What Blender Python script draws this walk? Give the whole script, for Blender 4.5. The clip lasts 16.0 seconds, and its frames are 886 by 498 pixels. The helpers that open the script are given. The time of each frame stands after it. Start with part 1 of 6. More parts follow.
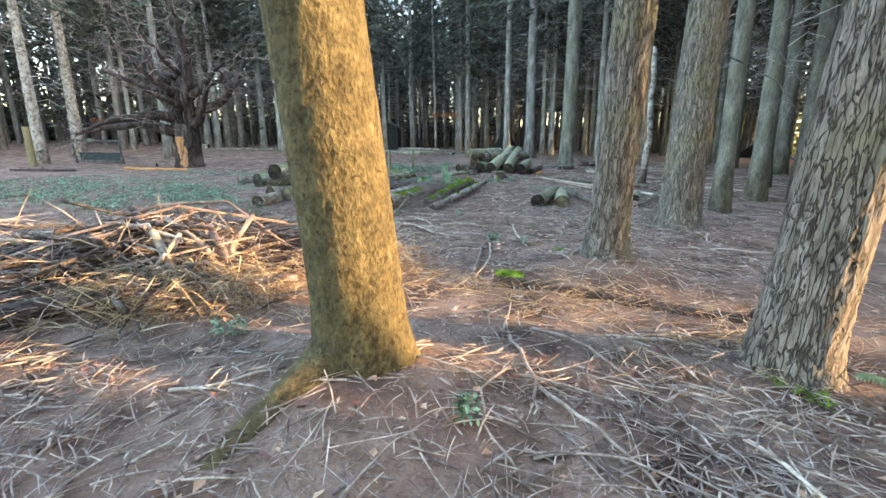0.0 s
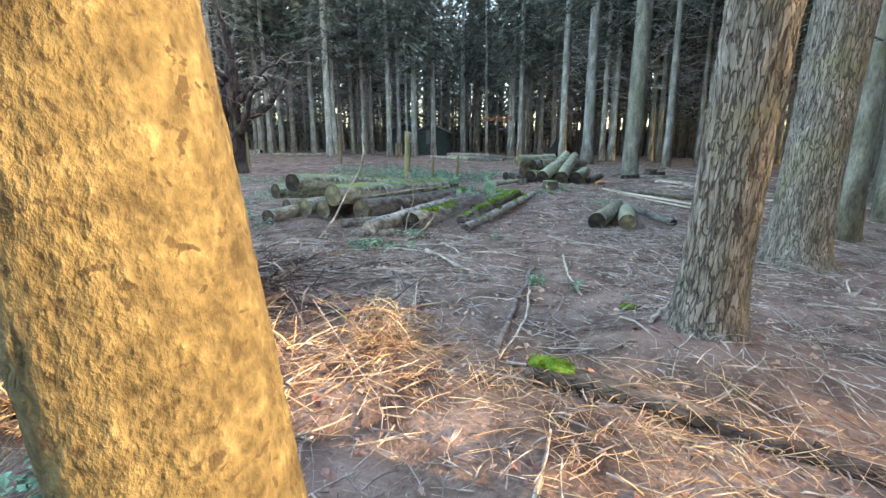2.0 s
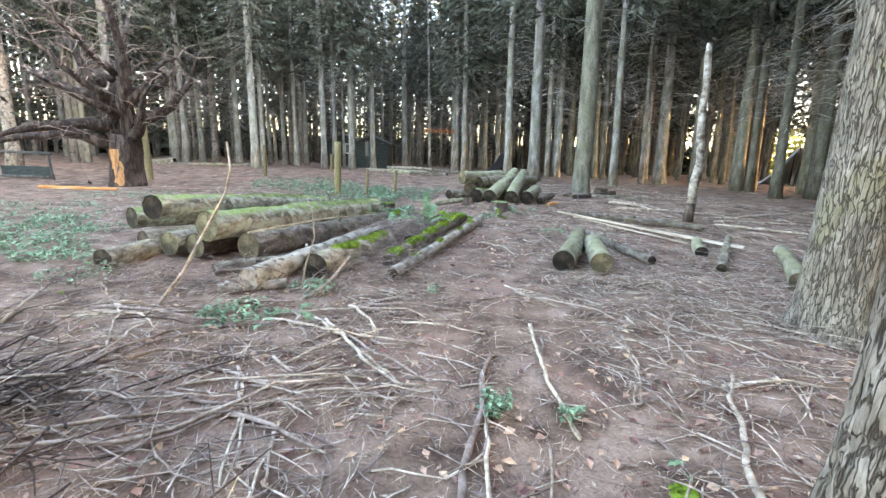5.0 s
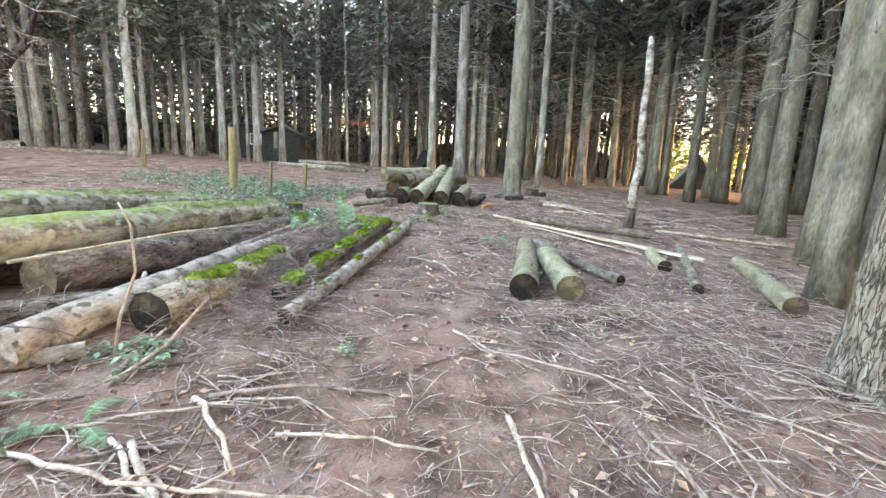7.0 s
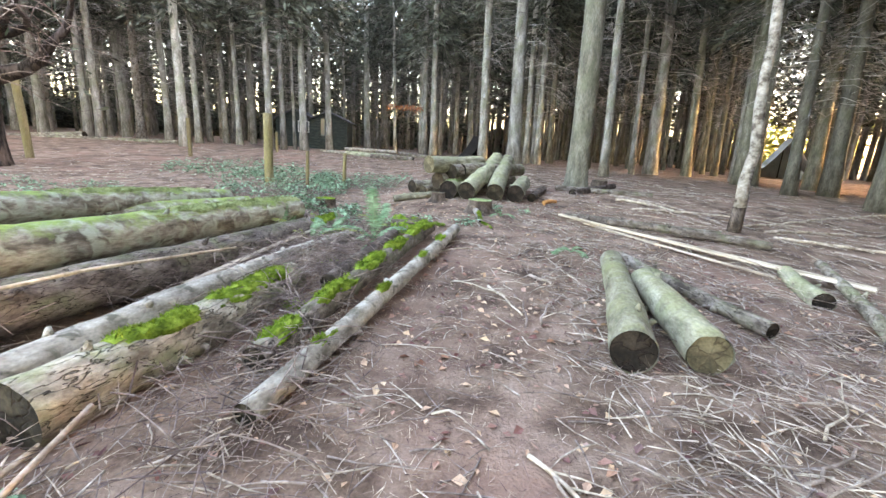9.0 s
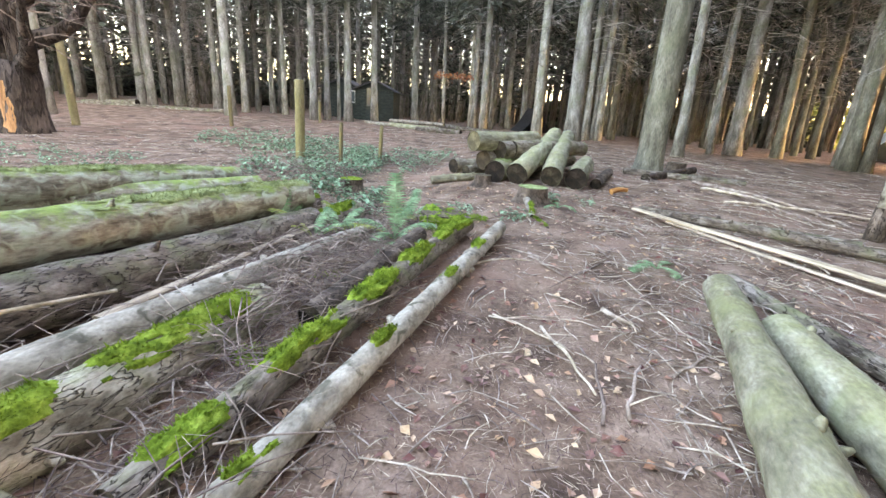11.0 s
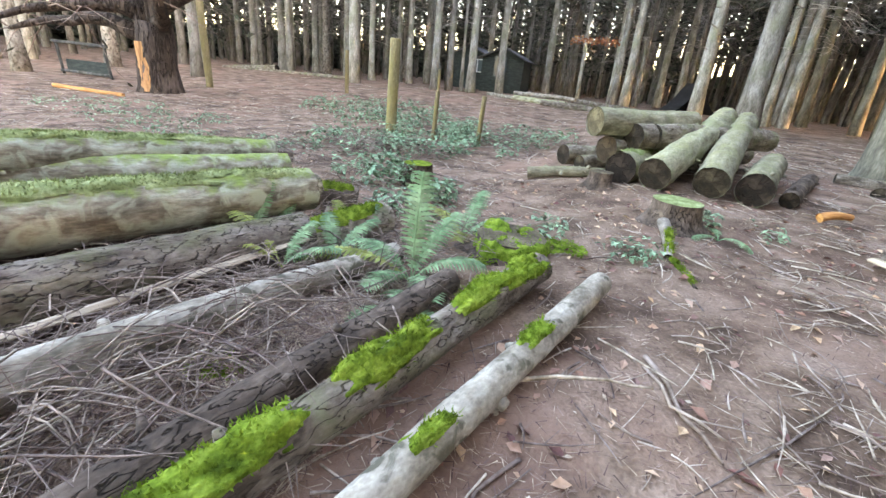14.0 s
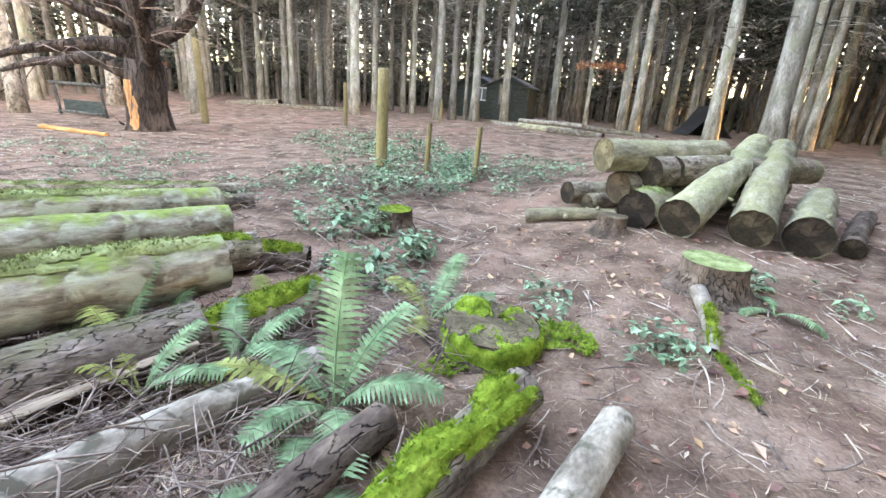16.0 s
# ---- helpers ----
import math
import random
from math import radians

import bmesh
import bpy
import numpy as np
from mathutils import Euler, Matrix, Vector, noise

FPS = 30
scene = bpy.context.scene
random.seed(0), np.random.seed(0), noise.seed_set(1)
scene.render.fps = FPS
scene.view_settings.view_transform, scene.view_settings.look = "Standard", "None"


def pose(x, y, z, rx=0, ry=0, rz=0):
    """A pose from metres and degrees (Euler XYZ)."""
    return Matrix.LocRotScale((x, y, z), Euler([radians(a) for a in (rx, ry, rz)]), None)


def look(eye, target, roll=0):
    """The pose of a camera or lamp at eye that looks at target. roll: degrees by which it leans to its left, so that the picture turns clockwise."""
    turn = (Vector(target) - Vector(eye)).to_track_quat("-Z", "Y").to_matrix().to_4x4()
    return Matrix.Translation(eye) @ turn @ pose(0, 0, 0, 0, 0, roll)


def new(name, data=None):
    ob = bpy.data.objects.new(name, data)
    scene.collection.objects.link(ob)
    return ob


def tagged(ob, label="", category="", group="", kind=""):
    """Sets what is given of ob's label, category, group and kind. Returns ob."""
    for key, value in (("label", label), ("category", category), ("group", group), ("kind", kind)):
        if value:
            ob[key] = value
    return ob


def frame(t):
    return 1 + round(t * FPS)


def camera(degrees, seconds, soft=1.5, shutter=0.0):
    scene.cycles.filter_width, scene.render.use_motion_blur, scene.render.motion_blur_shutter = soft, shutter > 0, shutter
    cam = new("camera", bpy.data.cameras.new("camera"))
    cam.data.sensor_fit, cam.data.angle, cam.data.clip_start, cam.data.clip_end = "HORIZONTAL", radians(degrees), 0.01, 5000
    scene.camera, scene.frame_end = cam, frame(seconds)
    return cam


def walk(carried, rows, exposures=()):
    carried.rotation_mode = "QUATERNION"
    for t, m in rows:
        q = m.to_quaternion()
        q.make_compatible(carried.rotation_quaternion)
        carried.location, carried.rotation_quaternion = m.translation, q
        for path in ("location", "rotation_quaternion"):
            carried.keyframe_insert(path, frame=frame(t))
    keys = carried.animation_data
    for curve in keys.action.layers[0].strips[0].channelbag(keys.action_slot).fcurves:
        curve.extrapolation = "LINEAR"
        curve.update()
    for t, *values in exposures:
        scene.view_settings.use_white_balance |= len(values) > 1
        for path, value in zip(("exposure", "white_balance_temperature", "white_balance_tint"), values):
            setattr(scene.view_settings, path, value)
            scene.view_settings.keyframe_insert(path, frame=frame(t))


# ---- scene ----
cam = camera(92.6, 16.0, soft=1.5)
METRES, EYE = 10.0, 1.22
EXPO = 3.9
ROWS = [
    (0.0, 0.0, 0.0, 0.0, 0.26, -14.06, -1.04),
    (0.5, 0.0057, 0.0362, 0.0001, 0.96, -13.17, -0.65),
    (1.0, 0.0138, 0.0703, 0.0026, 2.08, -13.18, -0.59),
    (1.5, 0.016, 0.1034, 0.004, 4.56, -13.57, -0.64),
    (2.0, 0.0239, 0.1323, 0.0048, 7.39, -13.63, -0.92),
    (2.5, 0.0347, 0.1604, 0.0071, 9.47, -14.5, -0.9),
    (3.0, 0.0318, 0.1877, 0.0058, 10.06, -13.56, -0.98),
    (3.5, 0.0269, 0.2212, 0.0118, 9.51, -13.03, -0.95),
    (4.0, 0.0333, 0.2533, 0.0123, 7.82, -11.46, -0.9),
    (4.5, 0.0341, 0.2812, 0.0117, 3.76, -11.64, -1.55),
    (5.0, 0.0302, 0.3093, 0.0095, 0.13, -11.83, -2.11),
    (7.5, 0.0305, 0.4905, 0.0027, -11.13, -11.75, -4.0),
    (8.0, 0.0356, 0.5242, 0.0055, -10.45, -12.62, -4.22),
    (8.5, 0.0423, 0.5588, 0.0054, -6.94, -13.03, -3.8),
    (11.0, 0.06, 0.7098, 0.0064, 2.8, -17.71, -4.17),
    (11.5, 0.0716, 0.7412, 0.0072, 5.7, -17.43, -3.97),
    (12.0, 0.0801, 0.7688, 0.005, 7.88, -18.03, -4.36),
    (12.5, 0.0839, 0.7988, 0.0042, 11.72, -19.45, -4.68),
    (13.0, 0.0891, 0.8334, 0.0006, 15.71, -20.1, -5.05),
    (13.5, 0.0909, 0.8653, -0.0008, 17.99, -21.35, -5.65),
    (14.0, 0.0873, 0.894, 0.0006, 20.35, -22.39, -5.44),
    (14.5, 0.0864, 0.9194, -0.0012, 21.95, -22.49, -5.07),
    (15.0, 0.0887, 0.9446, 0.001, 21.43, -22.37, -5.24),
    (15.5, 0.0869, 0.9692, 0.0021, 21.18, -21.19, -4.96),
    (16.0, 0.0855, 0.9852, 0.0054, 21.6, -19.07, -3.95),
]
walk(cam, [(t, pose(METRES * x, METRES * y, METRES * z + EYE, 90 + pitch, roll, yaw)) for t, x, y, z, yaw, pitch, roll in ROWS],
     exposures=[(0.0, EXPO + 0.2, 6500, 13), (3.5, EXPO + 0.42, 6400, 13), (5.0, EXPO + 0.82, 7300, 20), (8.0, EXPO + 0.92, 7900, 23), (12.5, EXPO + 0.95, 8100, 24), (15.0, EXPO + 0.93, 8100, 24), (16.0, EXPO + 1.17, 8100, 25)])

# ---- world and sun ----
SUN_AZ, SUN_EL = Vector((0.98, -0.20)).normalized(), radians(10.5)
world = bpy.data.worlds.new("sky")
scene.world = world
world.use_nodes = True
wn = world.node_tree
sky = wn.nodes.new("ShaderNodeTexSky")
sky.sky_type, sky.sun_disc = "NISHITA", False
sky.sun_elevation, sky.sun_rotation = SUN_EL, math.atan2(SUN_AZ.x, SUN_AZ.y)
sky.air_density, sky.dust_density = 1.0, 2.5
wn.links.new(sky.outputs[0], wn.nodes["Background"].inputs[0])
wn.nodes["Background"].inputs[1].default_value = 0.15
sun = new("sun", bpy.data.lights.new("sun", "SUN"))
sun.data.energy, sun.data.angle, sun.data.color = 1.3, radians(0.6), (1.0, 0.66, 0.36)
sun.matrix_world = look((40, -20, 20), (40 - SUN_AZ.x * math.cos(SUN_EL), -20 - SUN_AZ.y * math.cos(SUN_EL), 20 - math.sin(SUN_EL)))


# ---- materials ----
def ramp(nt, fac, stops):
    n = nt.nodes.new("ShaderNodeValToRGB")
    e = n.color_ramp.elements
    e[0].position, e[0].color = stops[0][0], (*stops[0][1], 1)
    e[1].position, e[1].color = stops[-1][0], (*stops[-1][1], 1)
    for p, c in stops[1:-1]:
        k = e.new(p)
        k.color = (*c, 1)
    nt.links.new(fac, n.inputs[0])
    return n.outputs[0]


def surface(name, stops, size=(6, 6, 6), fine=4.0, rough=0.85, bump=0.5, depth=0.02, vary=0.12, cracks=None, crack_colour=(0.05, 0.035, 0.025), crack_width=0.09, cells=False, wobble=0.7,
            patch=None, top=None, translucent=0.0, island=False, spec=0.25):
    """A worn natural surface: coarse colour noise, fine grain, optional cracks (voronoi scale), patches (scale, low, high, colour)
    and a green growth on upward faces, top (low, high, colour)."""
    m = bpy.data.materials.new(name)
    m.use_nodes = True
    nt = m.node_tree
    L, N = nt.links.new, nt.nodes.new
    b = nt.nodes["Principled BSDF"]
    b.inputs["Roughness"].default_value = rough
    b.inputs["Specular IOR Level"].default_value = spec
    co = N("ShaderNodeTexCoord")
    mp = N("ShaderNodeMapping")
    mp.inputs["Scale"].default_value = size
    L(co.outputs["Object"], mp.inputs[0])
    n1 = N("ShaderNodeTexNoise")
    n1.inputs["Scale"].default_value, n1.inputs["Detail"].default_value, n1.inputs["Roughness"].default_value = 1.0, 6.0, 0.62
    L(mp.outputs[0], n1.inputs["Vector"])
    n2 = N("ShaderNodeTexNoise")
    n2.inputs["Scale"].default_value, n2.inputs["Detail"].default_value = fine, 5.0
    L(mp.outputs[0], n2.inputs["Vector"])
    col = ramp(nt, n1.outputs[0], [(0.5 + (p - 0.5) * 0.72, c) for p, c in stops])
    height = n1.outputs[0]
    # fine grain over the coarse tone
    grain = N("ShaderNodeMix")
    grain.data_type, grain.blend_type = "RGBA", "OVERLAY"
    grain.inputs[0].default_value = 0.55
    L(col, grain.inputs[6])
    L(n2.outputs[0], grain.inputs[7])
    col = grain.outputs[2]
    if patch:
        scale, low, high, pc = patch
        n3 = N("ShaderNodeTexNoise")
        n3.inputs["Scale"].default_value, n3.inputs["Detail"].default_value, n3.inputs["Distortion"].default_value = scale, 7.0, 0.6
        L(co.outputs["Object"], n3.inputs["Vector"])
        r = N("ShaderNodeMapRange")
        r.inputs[1].default_value, r.inputs[2].default_value = low, high
        L(n3.outputs[0], r.inputs[0])
        x = N("ShaderNodeMix")
        x.data_type = "RGBA"
        L(r.outputs[0], x.inputs[0])
        L(col, x.inputs[6])
        x.inputs[7].default_value = (*pc, 1)
        col = x.outputs[2]
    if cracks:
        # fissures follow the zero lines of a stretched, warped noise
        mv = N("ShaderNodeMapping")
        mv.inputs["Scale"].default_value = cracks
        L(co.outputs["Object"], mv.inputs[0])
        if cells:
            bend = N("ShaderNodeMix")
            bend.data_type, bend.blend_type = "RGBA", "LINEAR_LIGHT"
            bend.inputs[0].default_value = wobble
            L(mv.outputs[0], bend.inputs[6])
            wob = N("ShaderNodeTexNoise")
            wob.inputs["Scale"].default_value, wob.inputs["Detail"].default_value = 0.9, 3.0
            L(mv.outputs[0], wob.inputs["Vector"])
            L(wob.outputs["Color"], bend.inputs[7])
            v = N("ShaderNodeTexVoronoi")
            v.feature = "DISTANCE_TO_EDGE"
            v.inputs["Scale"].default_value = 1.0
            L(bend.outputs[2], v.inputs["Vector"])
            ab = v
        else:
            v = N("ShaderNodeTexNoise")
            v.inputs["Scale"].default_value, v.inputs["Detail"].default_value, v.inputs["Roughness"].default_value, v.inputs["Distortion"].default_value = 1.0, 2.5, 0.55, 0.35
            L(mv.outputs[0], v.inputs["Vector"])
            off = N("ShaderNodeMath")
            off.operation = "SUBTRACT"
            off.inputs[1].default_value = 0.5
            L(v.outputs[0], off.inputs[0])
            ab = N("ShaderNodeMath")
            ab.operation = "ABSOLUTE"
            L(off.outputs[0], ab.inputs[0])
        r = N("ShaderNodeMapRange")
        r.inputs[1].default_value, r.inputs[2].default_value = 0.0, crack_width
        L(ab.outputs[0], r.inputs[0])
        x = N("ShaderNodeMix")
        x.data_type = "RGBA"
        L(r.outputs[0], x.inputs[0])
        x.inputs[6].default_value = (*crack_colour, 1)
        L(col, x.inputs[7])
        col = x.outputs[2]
        add = N("ShaderNodeMath")
        add.operation = "MULTIPLY_ADD"
        add.inputs[1].default_value = 0.35
        L(n1.outputs[0], add.inputs[0])
        L(r.outputs[0], add.inputs[2])
        height = add.outputs[0]
    if top:
        low, high, tc = top
        up = N("ShaderNodeSeparateXYZ")
        L(N("ShaderNodeNewGeometry").outputs["Normal"], up.inputs[0])
        n4 = N("ShaderNodeTexNoise")
        n4.inputs["Scale"].default_value, n4.inputs["Detail"].default_value = 7.0, 8.0
        n4.inputs["Roughness"].default_value = 0.7
        L(co.outputs["Object"], n4.inputs["Vector"])
        ad = N("ShaderNodeMath")
        ad.operation = "MULTIPLY_ADD"
        ad.inputs[1].default_value = 2.2
        L(n4.outputs[0], ad.inputs[0])
        L(up.outputs[2], ad.inputs[2])
        r = N("ShaderNodeMapRange")
        r.inputs[1].default_value, r.inputs[2].default_value = low + 1.1, high + 1.1
        L(ad.outputs[0], r.inputs[0])
        tone = N("ShaderNodeMix")
        tone.data_type, tone.blend_type = "RGBA", "OVERLAY"
        tone.inputs[0].default_value = 0.6
        tone.inputs[6].default_value = (*tc, 1)
        L(n2.outputs[0], tone.inputs[7])
        x = N("ShaderNodeMix")
        x.data_type = "RGBA"
        L(r.outputs[0], x.inputs[0])
        L(col, x.inputs[6])
        L(tone.outputs[2], x.inputs[7])
        col = x.outputs[2]
    rnd = N("ShaderNodeNewGeometry").outputs["Random Per Island"] if island else N("ShaderNodeObjectInfo").outputs["Random"]
    hsv = N("ShaderNodeHueSaturation")
    r = N("ShaderNodeMapRange")
    r.inputs[3].default_value, r.inputs[4].default_value = 1 - vary * 2.2, 1 + vary * 2.2
    L(rnd, r.inputs[0])
    L(r.outputs[0], hsv.inputs["Value"])
    r = N("ShaderNodeMapRange")
    r.inputs[3].default_value, r.inputs[4].default_value = 0.5 - vary * 0.12, 0.5 + vary * 0.12
    L(rnd, r.inputs[0])
    L(r.outputs[0], hsv.inputs["Hue"])
    L(col, hsv.inputs["Color"])
    col = hsv.outputs[0]
    L(col, b.inputs["Base Color"])
    if bump:
        sm = N("ShaderNodeMath")
        sm.operation = "MULTIPLY_ADD"
        sm.inputs[1].default_value = 0.3
        L(n2.outputs[0], sm.inputs[0])
        L(height, sm.inputs[2])
        bp = N("ShaderNodeBump")
        bp.inputs["Strength"].default_value, bp.inputs["Distance"].default_value = bump, depth
        L(sm.outputs[0], bp.inputs["Height"])
        L(bp.outputs[0], b.inputs["Normal"])
    if translucent:
        tr = N("ShaderNodeBsdfTranslucent")
        L(col, tr.inputs[0])
        mix = N("ShaderNodeMixShader")
        mix.inputs[0].default_value = translucent
        L(b.outputs[0], mix.inputs[1])
        L(tr.outputs[0], mix.inputs[2])
        L(mix.outputs[0], nt.nodes["Material Output"].inputs[0])
    return m


GROUND = surface("needle_litter", [(0.3, (0.08, 0.052, 0.037)), (0.48, (0.185, 0.124, 0.088)), (0.7, (0.32, 0.232, 0.178))], (2.6, 2.6, 2.6), 22.0, 0.95, 0.8, 0.05, 0.0,
                 patch=(0.8, 0.5, 0.72, (0.27, 0.165, 0.125)))
BARK_FLAKY = surface("flaky_pine_bark", [(0.22, (0.046, 0.037, 0.016)), (0.40, (0.082, 0.067, 0.031)), (0.58, (0.112, 0.093, 0.043)), (0.78, (0.165, 0.138, 0.068))], (13, 13, 9), 4.0, 0.92, 0.9, 0.035, 0.0,
                     patch=(24.0, 0.61, 0.65, (0.055, 0.042, 0.02)))
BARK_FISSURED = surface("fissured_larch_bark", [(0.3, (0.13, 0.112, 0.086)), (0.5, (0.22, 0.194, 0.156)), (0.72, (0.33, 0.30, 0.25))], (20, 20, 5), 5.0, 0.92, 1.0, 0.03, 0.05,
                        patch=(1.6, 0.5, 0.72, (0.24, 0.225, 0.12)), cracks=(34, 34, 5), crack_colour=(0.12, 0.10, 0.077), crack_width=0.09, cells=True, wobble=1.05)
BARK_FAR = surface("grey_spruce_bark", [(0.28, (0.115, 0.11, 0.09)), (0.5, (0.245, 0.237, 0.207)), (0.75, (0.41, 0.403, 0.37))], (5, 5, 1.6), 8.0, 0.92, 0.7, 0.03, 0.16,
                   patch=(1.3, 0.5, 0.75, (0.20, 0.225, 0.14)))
# shade of the right-hand wood put into BARK_FAR's colour; also the big spruce's tone
BARK_SPRUCE_SHADED = surface("shaded_olive_grey_spruce_bark", [(0.28, (0.07, 0.067, 0.052)), (0.5, (0.135, 0.13, 0.102)), (0.75, (0.22, 0.215, 0.175))], (5, 5, 1.6), 8.0, 0.92, 0.7, 0.03, 0.12,
                      patch=(1.3, 0.5, 0.75, (0.13, 0.14, 0.085)))
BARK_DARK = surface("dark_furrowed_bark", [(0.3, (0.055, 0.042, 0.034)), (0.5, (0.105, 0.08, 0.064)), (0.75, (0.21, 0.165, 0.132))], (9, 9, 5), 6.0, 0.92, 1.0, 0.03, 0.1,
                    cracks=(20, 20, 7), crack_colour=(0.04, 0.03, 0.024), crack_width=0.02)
BARK_LOG = surface("weathered_log_bark", [(0.3, (0.09, 0.072, 0.054)), (0.5, (0.22, 0.187, 0.148)), (0.72, (0.38, 0.34, 0.285))], (10, 10, 5.5), 6.0, 0.9, 1.0, 0.03, 0.14,
                   patch=(3.0, 0.5, 0.7, (0.22, 0.24, 0.13)), cracks=(20, 20, 7), crack_colour=(0.075, 0.06, 0.046), crack_width=0.018, top=(0.85, 1.5, (0.16, 0.18, 0.075)))
BARK_GREEN = surface("algae_log_bark", [(0.3, (0.14, 0.13, 0.088)), (0.5, (0.265, 0.255, 0.18)), (0.72, (0.41, 0.40, 0.30))], (8, 8, 4), 7.0, 0.9, 0.9, 0.025, 0.1,
                     patch=(2.2, 0.48, 0.68, (0.25, 0.28, 0.14)), top=(0.6, 1.4, (0.25, 0.26, 0.13)))
BARK_LICHEN = surface("lichen_log_bark", [(0.32, (0.12, 0.105, 0.08)), (0.5, (0.27, 0.25, 0.2)), (0.70, (0.48, 0.50, 0.42))], (11, 11, 4), 5.0, 0.9, 0.9, 0.02, 0.05,
                      patch=(9.0, 0.5, 0.62, (0.42, 0.46, 0.37)), top=(0.5, 1.05, (0.21, 0.30, 0.08)))
BARK_PALE = surface("pale_smooth_bark", [(0.28, (0.13, 0.112, 0.085)), (0.5, (0.29, 0.263, 0.217)), (0.72, (0.42, 0.393, 0.335))], (8, 8, 5), 9.0, 0.85, 0.6, 0.012, 0.08,
                    patch=(9.0, 0.56, 0.63, (0.10, 0.095, 0.07)))
BIRCH = surface("dead_birch_bark", [(0.36, (0.10, 0.085, 0.07)), (0.5, (0.31, 0.285, 0.245)), (0.7, (0.50, 0.475, 0.43))], (6, 6, 7), 5.0, 0.85, 0.6, 0.01, 0.0)
CUT_OLD = surface("weathered_cut_wood", [(0.3, (0.045, 0.037, 0.025)), (0.5, (0.10, 0.082, 0.052)), (0.75, (0.19, 0.156, 0.10))], (5, 5, 5), 12.0, 0.9, 0.6, 0.01, 0.2,
                  cracks=(7, 7, 0.01), crack_colour=(0.06, 0.045, 0.03), crack_width=0.02)
CUT_DARK = surface("rotten_cut_wood", [(0.3, (0.012, 0.010, 0.008)), (0.5, (0.03, 0.024, 0.017)), (0.75, (0.085, 0.068, 0.047))], (6, 6, 6), 10.0, 0.92, 0.7, 0.015, 0.2,
                   cracks=(7, 7, 0.01), crack_colour=(0.03, 0.02, 0.015), crack_width=0.025)
SPLIT = surface("split_bare_wood", [(0.3, (0.26, 0.20, 0.14)), (0.5, (0.47, 0.39, 0.29)), (0.75, (0.66, 0.58, 0.47))], (14, 14, 1.2), 9.0, 0.8, 0.7, 0.01, 0.1)
ORANGE_WOOD = surface("fresh_orange_wood", [(0.3, (0.38, 0.17, 0.06)), (0.5, (0.55, 0.27, 0.09)), (0.75, (0.66, 0.38, 0.16))], (12, 12, 2), 9.0, 0.8, 0.6, 0.01, 0.05)
DARK_WOOD = surface("dark_stained_timber", [(0.3, (0.035, 0.037, 0.034)), (0.5, (0.07, 0.072, 0.066)), (0.75, (0.13, 0.13, 0.12))], (10, 10, 2), 8.0, 0.8, 0.5, 0.008, 0.1)
POST_WOOD = surface("greened_post_wood", [(0.3, (0.20, 0.17, 0.075)), (0.5, (0.17, 0.14, 0.075)), (0.75, (0.25, 0.205, 0.12))], (8, 8, 2), 8.0, 0.88, 0.6, 0.01, 0.1)
MOSS = surface("bright_moss", [(0.3, (0.06, 0.105, 0.012)), (0.5, (0.15, 0.24, 0.026)), (0.72, (0.27, 0.38, 0.06))], (12, 12, 12), 7.0, 0.95, 0.9, 0.02, 0.06, translucent=0.15, spec=0.1)
MOSS_PALE = surface("pale_algae_moss", [(0.3, (0.13, 0.16, 0.065)), (0.5, (0.225, 0.28, 0.12)), (0.72, (0.34, 0.40, 0.21))], (9, 9, 9), 7.0, 0.95, 0.9, 0.015, 0.06, spec=0.1)
TWIG = surface("dead_twig_bark", [(0.3, (0.15, 0.112, 0.088)), (0.5, (0.32, 0.262, 0.218)), (0.75, (0.54, 0.47, 0.41))], (12, 12, 12), 5.0, 0.9, 0.3, 0.004, 0.22, island=True)
STICK = surface("fallen_branch_bark", [(0.3, (0.17, 0.128, 0.095)), (0.5, (0.33, 0.265, 0.212)), (0.75, (0.50, 0.425, 0.36))], (9, 9, 9), 6.0, 0.9, 0.5, 0.006, 0.2)
TWIG_DARK = surface("dark_dead_twig", [(0.3, (0.11, 0.082, 0.07)), (0.5, (0.225, 0.173, 0.15)), (0.75, (0.37, 0.305, 0.268))], (10, 10, 10), 5.0, 0.9, 0.3, 0.004, 0.2, island=True)
DEAD_BRANCH = surface("bare_grey_branch", [(0.3, (0.15, 0.14, 0.125)), (0.5, (0.27, 0.255, 0.23)), (0.75, (0.40, 0.385, 0.36))], (6, 6, 6), 5.0, 0.9, 0.0, 0.01, 0.25, island=True)
STRAW = surface("dry_straw_litter", [(0.3, (0.26, 0.17, 0.10)), (0.5, (0.40, 0.285, 0.17)), (0.75, (0.55, 0.42, 0.27))], (8, 8, 8), 5.0, 0.85, 0.0, 0.01, 0.25, island=True)
NEEDLE = surface("dry_needles", [(0.3, (0.15, 0.10, 0.08)), (0.5, (0.27, 0.19, 0.155)), (0.75, (0.42, 0.32, 0.27))], (6, 6, 6), 5.0, 0.9, 0.0, 0.01, 0.35, island=True)
LEAF_DEAD = surface("dead_leaf", [(0.3, (0.28, 0.13, 0.09)), (0.5, (0.40, 0.24, 0.18)), (0.75, (0.50, 0.35, 0.28))], (3, 3, 3), 9.0, 0.8, 0.2, 0.004, 0.3, island=True, translucent=0.15)
FERN_LEAF = surface("fern_leaf", [(0.3, (0.09, 0.175, 0.085)), (0.5, (0.19, 0.31, 0.165)), (0.75, (0.31, 0.45, 0.27))], (6, 6, 6), 5.0, 0.75, 0.2, 0.004, 0.2, island=True, translucent=0.25)
